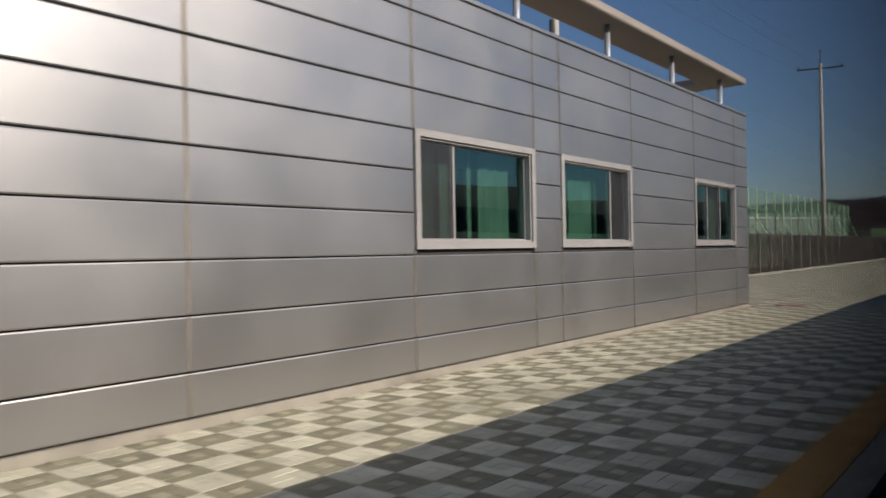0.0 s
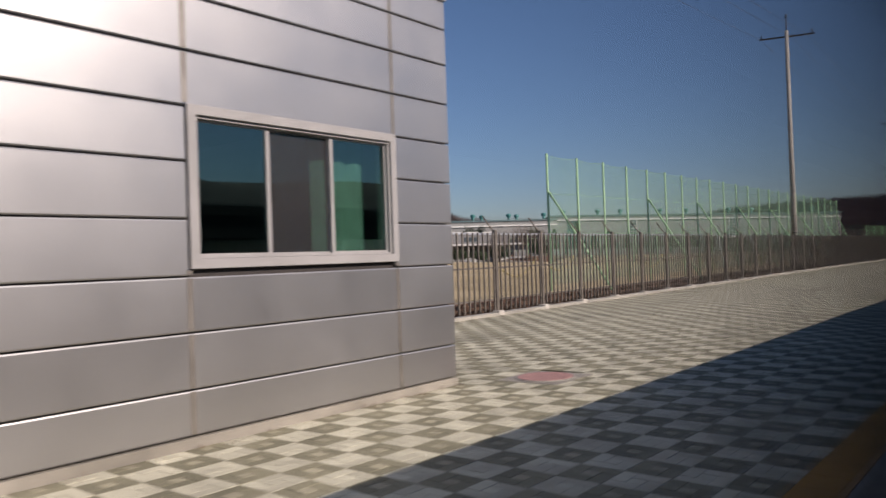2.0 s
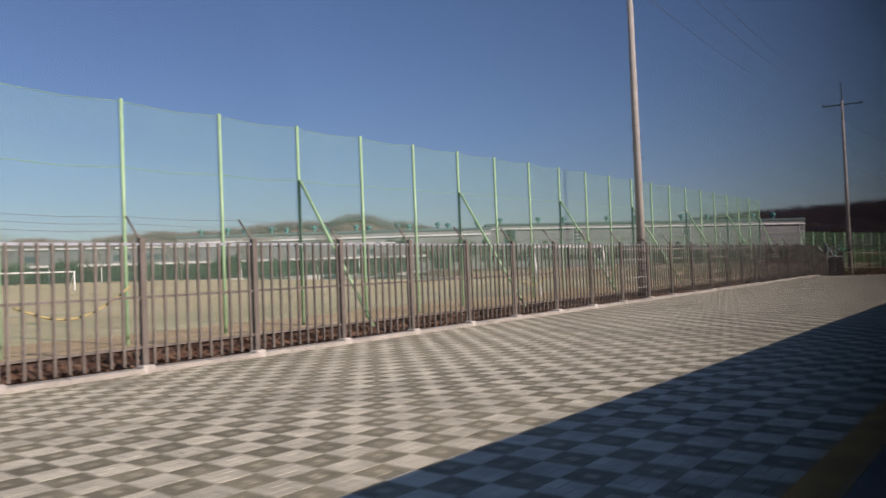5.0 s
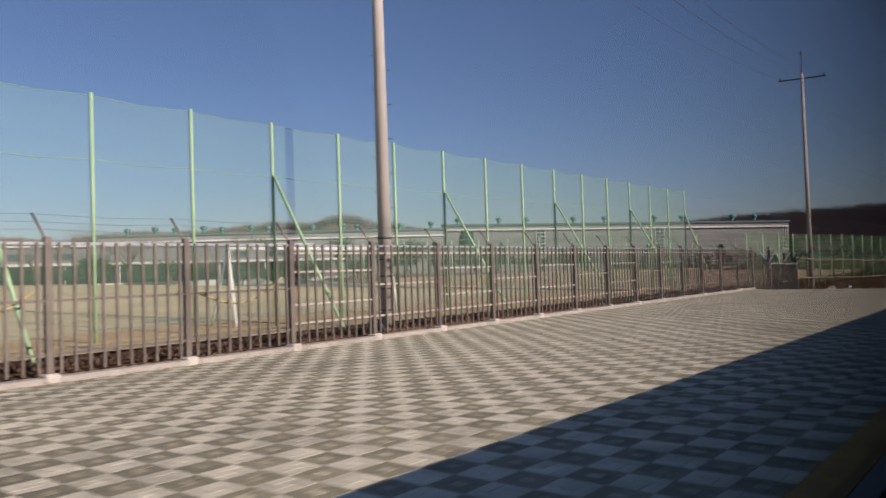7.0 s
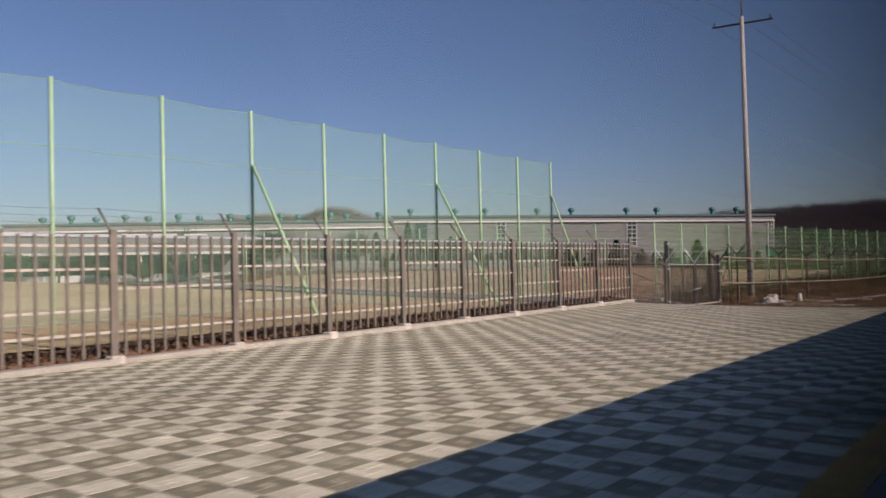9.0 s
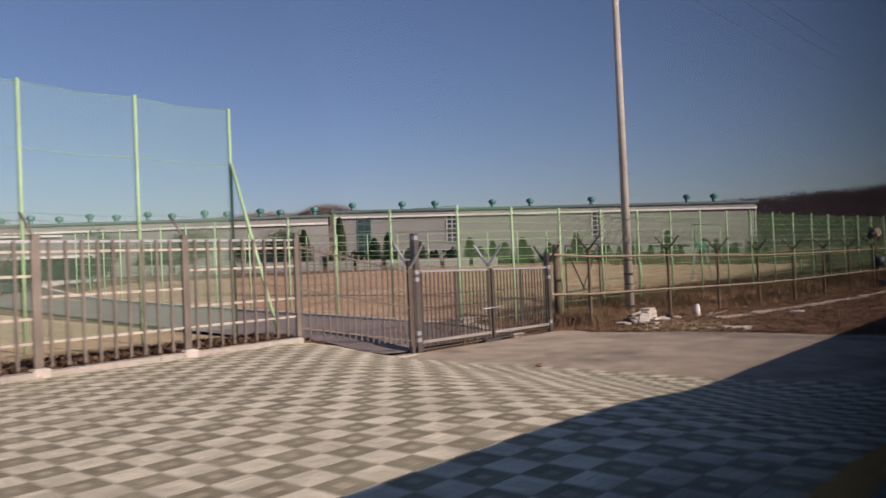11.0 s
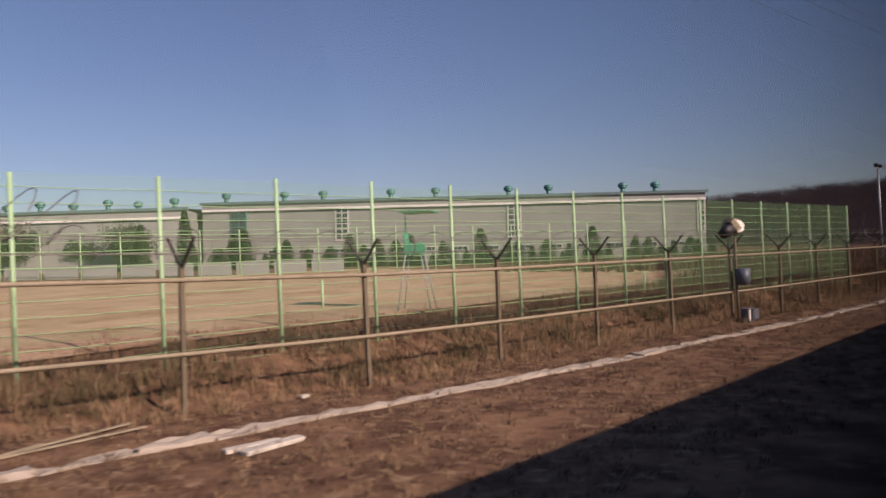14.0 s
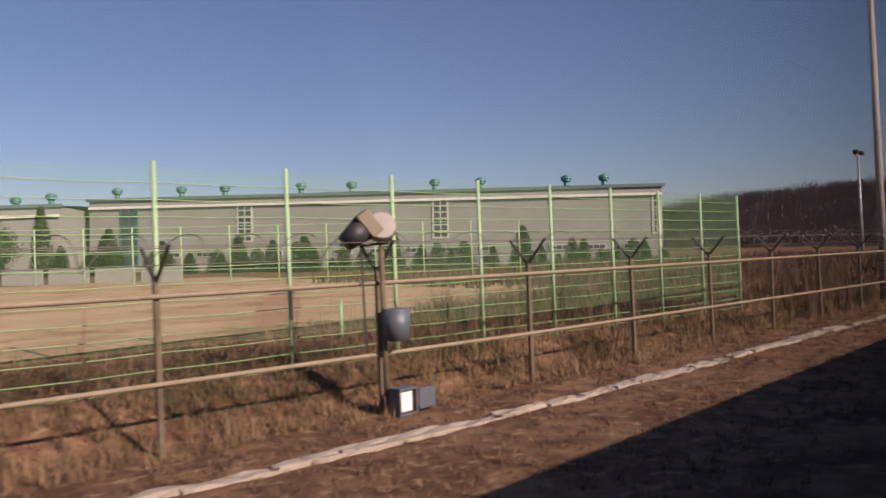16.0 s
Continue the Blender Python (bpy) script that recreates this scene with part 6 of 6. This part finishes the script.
for px, py, ln, an, wd in ((113.6, 9.05, 1.1, 8, 0.2), (113.4, 9.25, 0.9, -4, 0.16), (105.4, 8.5, 0.7, -40, 0.22), (105.8, 12.8, 0.4, 10, 0.3), (105.6, 12.5, 0.3, 50, 0.25), (109.0, 12.1, 0.5, 20, 0.2), (108.8, 12.5, 0.4, -60, 0.2), (104.9, 9.3, 0.5, 30, 0.15), (110.0, 4.1, 0.8, 5, 0.1), (116.5, 12.2, 0.2, 5, 0.12), (105.9, 11.6, 0.35, 70, 0.25), (106.1, 12.1, 0.5, 12, 0.2), (105.3, 8.9, 0.4, -15, 0.2), (105.0, 8.2, 0.3, 40, 0.18), (108.3, 12.9, 0.35, 25, 0.2), (109.3, 12.35, 0.3, -30, 0.22), (107.9, 12.15, 0.6, 8, 0.14), (103.9, 10.6, 0.2, 10, 0.15), (104.4, 9.6, 0.18, 60, 0.14)):
    bm = bm_new()
    bx(bm, -ln / 2, ln / 2, -wd / 2, wd / 2, 0, 0.07)
    o = solid("broken_slab", bevelled(bm, 0.014), M_WSLAB, "broken pale concrete fragment lying on dry earth", "rubble", "rubble by the fence")
    o.matrix_basis = pose(px, py, ground_z(px, py) - 0.005, 2, 1, an)
for px, py, ln, an in ((111.6, 11.9, 2.9, 14), (111.9, 11.7, 2.3, 4), (110.6, 11.55, 2.0, 22)):
    bm = bm_new()
    bx(bm, -ln / 2, ln / 2, -0.03, 0.03, 0, 0.03)
    o = solid("timber_batten", bm, M_TAN, "thin weathered timber batten lying in the grass", "batten", "battens in the grass")
    o.matrix_basis = pose(px, py, ground_z(px, py) + 0.02, 0, 0, an)
marker = thing("marker_post", "short white tapered marker post standing in the grass", "marker post", m=pose(110.45, 11.95, ground_z(110.45, 11.95)))
bm = bm_new()
tube(bm, (0, 0, -0.1), (0, 0, 0.42), 0.13, 0.085, n=12)
part("body", bm, M_WPAINT, marker)
bm = bm_new()
tube(bm, (0, 0, 0.42), (0, 0, 0.46), 0.1, 0.06, n=12)
part("cap", bm, M_WPAINT, marker)

# warning loudspeakers and boxes by the lineside fence
LX, LY = 134.42, 10.38
LZ = ground_z(LX, LY)
horn = thing("loudspeaker_post", "slim post with twin grey floodlights and a blue-grey control box", "floodlight post", m=pose(LX, LY, LZ))
bm = bm_new()
tube(bm, (0, 0, -0.2), (0, 0, 3.15), 0.05, n=8)
part("post", bm, M_RUST, horn)
bm = bm_new()
tube(bm, (-0.42, 0.1, 3.1), (0.35, -0.02, 3.18), 0.025, n=6)
part("bracket", bm, M_DARKST, horn)
bm = bm_new()
tube(bm, (-0.35, 0.1, 1.2), (-0.4, 0.1, 3.1), 0.02, n=5)
part("conduit", bm, M_DARKST, horn)
hb = Matrix.Translation((-0.42, 0.0, 3.42)) @ pose(0, 0, 0, 0, 38, 150)
bm = bm_new()
tube(bm, hb @ Vector((0.44, 0, 0)), hb @ Vector((-0.0, 0, 0)), 0.16, 0.25, n=16)
part("lamp_shade", bm, M_SIGP, horn, "dark conical lamp shade")
bm = bm_new()
bx(bm, -0.26, -0.0, -0.24, 0.24, -0.24, 0.24, hb)
part("lamp_housing", bevelled(bm, 0.02), M_TAN, horn, "tan lamp housing")
for dx, yaw, mm in ((-0.02, 235, M_LAMPG),):
    h = Matrix.Translation((dx, -0.05, 3.42)) @ pose(0, 0, 0, 0, -18, yaw)
    bm = bm_new()
    tube(bm, h @ Vector((-0.26, 0, 0)), h @ Vector((-0.05, 0, 0)), 0.12, 0.27, n=16)
    tube(bm, h @ Vector((-0.05, 0, 0)), h @ Vector((0.18, 0, 0)), 0.27, 0.25, n=16)
    part("lamp_head", bm, mm, horn)
bm = bm_new()
tube(bm, (0.14, -0.19, 1.36), (0.14, -0.19, 1.94), 0.235, 0.25, n=20)
part("control_box", bm, M_BOX, horn, "blue-grey control box")
cab = thing("equipment_cabinet", "small grey lineside cabinet with its door hanging open", "cabinet", m=pose(LX + 0.1, LY - 0.25, LZ))
bm = bm_new()
bx(bm, -0.14, -0.11, -0.15, 0.15, 0, 0.5)
bx(bm, -0.11, 0.3, 0.12, 0.15, 0, 0.5)
bx(bm, 0.27, 0.3, -0.15, 0.12, 0.04, 0.46)
bx(bm, -0.11, 0.3, -0.15, 0.12, 0.46, 0.5)
bx(bm, -0.11, 0.3, -0.15, 0.12, 0, 0.04)
part("body", bm, M_BOX, cab)
bm = bm_new()
bx(bm, -0.07, 0.22, -0.08, 0.1, 0.07, 0.43)
part("relay", bm, M_WPAINT, cab, "white relay unit")
bm = bm_new()
bx(bm, 0.31, 0.72, -0.19, -0.17, 0.08, 0.46)
part("door", bevelled(bm, 0.005), M_BOX, cab, "grey door swung open")

# yellow rope swags on the fence
for k0, k1, z0 in ((1, 2, 1.2), (2, 3, 1.3), (5, 6, 1.2), (11, 12, 1.15), (13, 14, 1.25), (16, 17, 1.15)):
    rp = thing("rope_swag", "drooping yellowish rope tied to the fence bars", "rope", "ropes on the fence")
    bm = bm_new()
    xa, xb = FX[k0] + 0.3, FX[k1] - 0.2
    chain(bm, [(lerp(xa, xb, t / 12), fence_y(lerp(xa, xb, t / 12)) + 0.05, z0 - 0.1 + 0.25 * t / 12 - 0.35 * math.sin(math.pi * t / 12) ) for t in range(13)], 0.02, 6)
    part("rope", bm, M_ROPE, rp)

# black tyre behind the fence
ty = thing("black_bundle", "black rubber tyre lying behind the steel fence", "bundle", m=pose(61.78, 12.86, 0.1, 62, 0, 12))
bm = bm_new()
rings = []
for i in range(24):
    a = 2 * math.pi * i / 24
    c = Vector((math.cos(a), math.sin(a), 0))
    rings.append([bm.verts.new(c * (0.19 + 0.075 * math.cos(b)) + Vector((0, 0, 0.085 * math.sin(b)))) for b in [2 * math.pi * j / 10 for j in range(10)]])
for i in range(24):
    for j in range(10):
        p, q2 = rings[i], rings[(i + 1) % 24]
        bm.faces.new((p[j], q2[j], q2[(j + 1) % 10], p[(j + 1) % 10])).smooth = True
part("casing", bm, M_BLACK, ty)
bm = bm_new()
bmesh.ops.create_icosphere(bm, subdivisions=2, radius=0.07)
for v in bm.verts:
    v.co = Vector((v.co.x * 1.4, v.co.y, v.co.z * 0.7)) + Vector(noise.noise_vector(v.co * 9)) * 0.02
solid("dirt_clod", bm, M_ROT, "small dark clod of earth on the concrete apron", "clod").matrix_basis = pose(95.15, 9.1, open_z(95.15, 9.1) + 0.06)

bm = bm_new()
bmesh.ops.create_icosphere(bm, subdivisions=3, radius=0.15)
for v in bm.verts:
    v.co = Vector((v.co.x * 1.25, v.co.y, v.co.z * 0.8)) + Vector(noise.noise_vector(v.co * 8)) * 0.04
for f in bm.faces:
    f.smooth = True
solid("plastic_bag", bm, M_BLACK, "crumpled black plastic bag lying beside the slab pile", "bag").matrix_basis = pose(108.75, 12.35, ground_z(108.75, 12.35) + 0.09, 0, 0, 20)

# green umpire chair on the sand court
uc = thing("umpire_chair", "tall green tennis umpire chair with thin steel legs", "umpire chair", m=pose(125.6, 17.9, ground_z(125.6, 17.9), 0, 0, 30))
for sx in (-0.3, 0.3):
    for sy in (-0.45, 0.45):
        bm = bm_new()
        tube(bm, (sx * 1.4, sy * 1.3, 0), (sx * 0.9, sy * 0.6, 1.95), 0.022, n=6)
        part("leg", bm, M_GALV, uc)
M_UGREEN = mat("green_plastic", (0.04, 0.30, 0.18), 0.5, var=0.1)
bm = bm_new()
bx(bm, -0.3, 0.3, -0.3, 0.3, 1.95, 2.02)
bx(bm, -0.3, 0.3, 0.27, 0.31, 2.02, 2.75)
bx(bm, -0.31, -0.28, -0.3, 0.3, 2.02, 2.35)
bx(bm, 0.28, 0.31, -0.3, 0.3, 2.02, 2.35)
part("seat", bevelled(bm, 0.01), M_UGREEN, uc, "green seat shell")
bm = bm_new()
bx(bm, -0.7, 0.7, -0.75, 0.35, 3.36, 3.4)
tube(bm, (0, 0.3, 2.0), (0, 0.3, 3.36), 0.02, n=6)
part("sunshade", bm, M_UGREEN, uc, "flat green sunshade")
for px, py in ((124.0, 21.0), (137.5, 15.6)):
    bm = bm_new()
    tube(bm, (px, py, ground_z(px, py) - 0.1), (px, py, ground_z(px, py) + 1.05), 0.05, n=8)
    solid("net_stub_post", bm, M_GREENP, "short green tennis net post on the sand court", "post", "tennis net posts")

# court boundary far side
for k in range(24):
    t = k / 23
    px, py = lerp(112, 166, t), lerp(86, 32, t)
    g0 = ground_z(px, py)
    p = thing("court_fence_post", "slim pale green post of the far court fence", "fence post", "posts of the far court fence")
    bm = bm_new()
    tube(bm, (px, py, g0 - 0.2), (px, py, g0 + 4.0), 0.06, n=6)
    part("post", bm, M_GREENP, p)
cf = thing("court_fence_wires", "thin rails and wires of the far court fence", "wire fence")
for z in (1.0, 2.2, 3.2, 3.95):
    bm = bm_new()
    chain(bm, [(lerp(112, 166, t / 23), lerp(86, 32, t / 23), ground_z(lerp(112, 166, t / 23), lerp(86, 32, t / 23)) + z) for t in range(24)], 0.03, 4)
    part("wire", bm, M_GREENP, cf)
ww = thing("low_wall", "low grey block wall along the far side of the court", "wall")
for k in range(18):
    t0, t1 = k / 18, (k + 0.86) / 18
    a, b2 = Vector((lerp(108, 152, t0), lerp(95, 52.5, t0), 0)), Vector((lerp(108, 152, t1), lerp(95, 52.5, t1), 0))
    bm = bm_new()
    an = math.degrees(math.atan2(b2.y - a.y, b2.x - a.x))
    bx(bm, 0, (b2 - a).length, 0, 0.25, -0.4, 1.15)
    o = part("wall_panel", bm, M_WALLG, ww)
    o.matrix_basis = pose(a.x, a.y, ground_z(a.x, a.y), 0, 0, an)

# floodlight mast far along the line
fm = thing("floodlight_mast", "distant slim mast with paired floodlights", "floodlight", m=pose(200, 19.6, 0.9))
bm = bm_new()
tube(bm, (0, 0, -1.5), (0, 0, 8.6), 0.16, 0.1, n=8)
part("mast", bm, M_GALV, fm)
bm = bm_new()
bx(bm, -0.9, 0.9, -0.06, 0.06, 8.5, 8.62)
part("crossbar", bm, M_GALV, fm)
for sx in (-0.8, 0.8):
    bm = bm_new()
    bx(bm, sx - 0.3, sx + 0.3, -0.25, 0.15, 8.62, 8.98)
    part("lamp_head", bevelled(bm, 0.04), M_BLACK, fm)
# field markings and a far drainage kerb
for k, (ya, yb2, x0, x1) in enumerate(((28.5, 28.75, 16, 50), (20.0, 20.15, 58, 82))):
    bm = bm_new()
    xx = x0
    prevv = None
    while xx <= x1:
        cur = [bm.verts.new((xx, yv, ground_z(xx, yv) + 0.09)) for yv in (ya, yb2)]
        if prevv:
            bm.faces.new((prevv[0], cur[0], cur[1], prevv[1]))
        prevv = cur
        xx += 2.0
    solid("field_marking", bm, M_WALLB, "faded white chalk line on the sand field", "field marking", kind="structure")

# ---- single paving blocks, nearest stretch ----
for tone, k, xa, ya, dz in loose:
    o = new("paving_block", BLOCKS[(tone, k)])
    o.parent = platform
    o.location = (xa, ya, deck_z(xa, ya) + dz)
    o.rotation_euler = (-0.018, 0, 0)
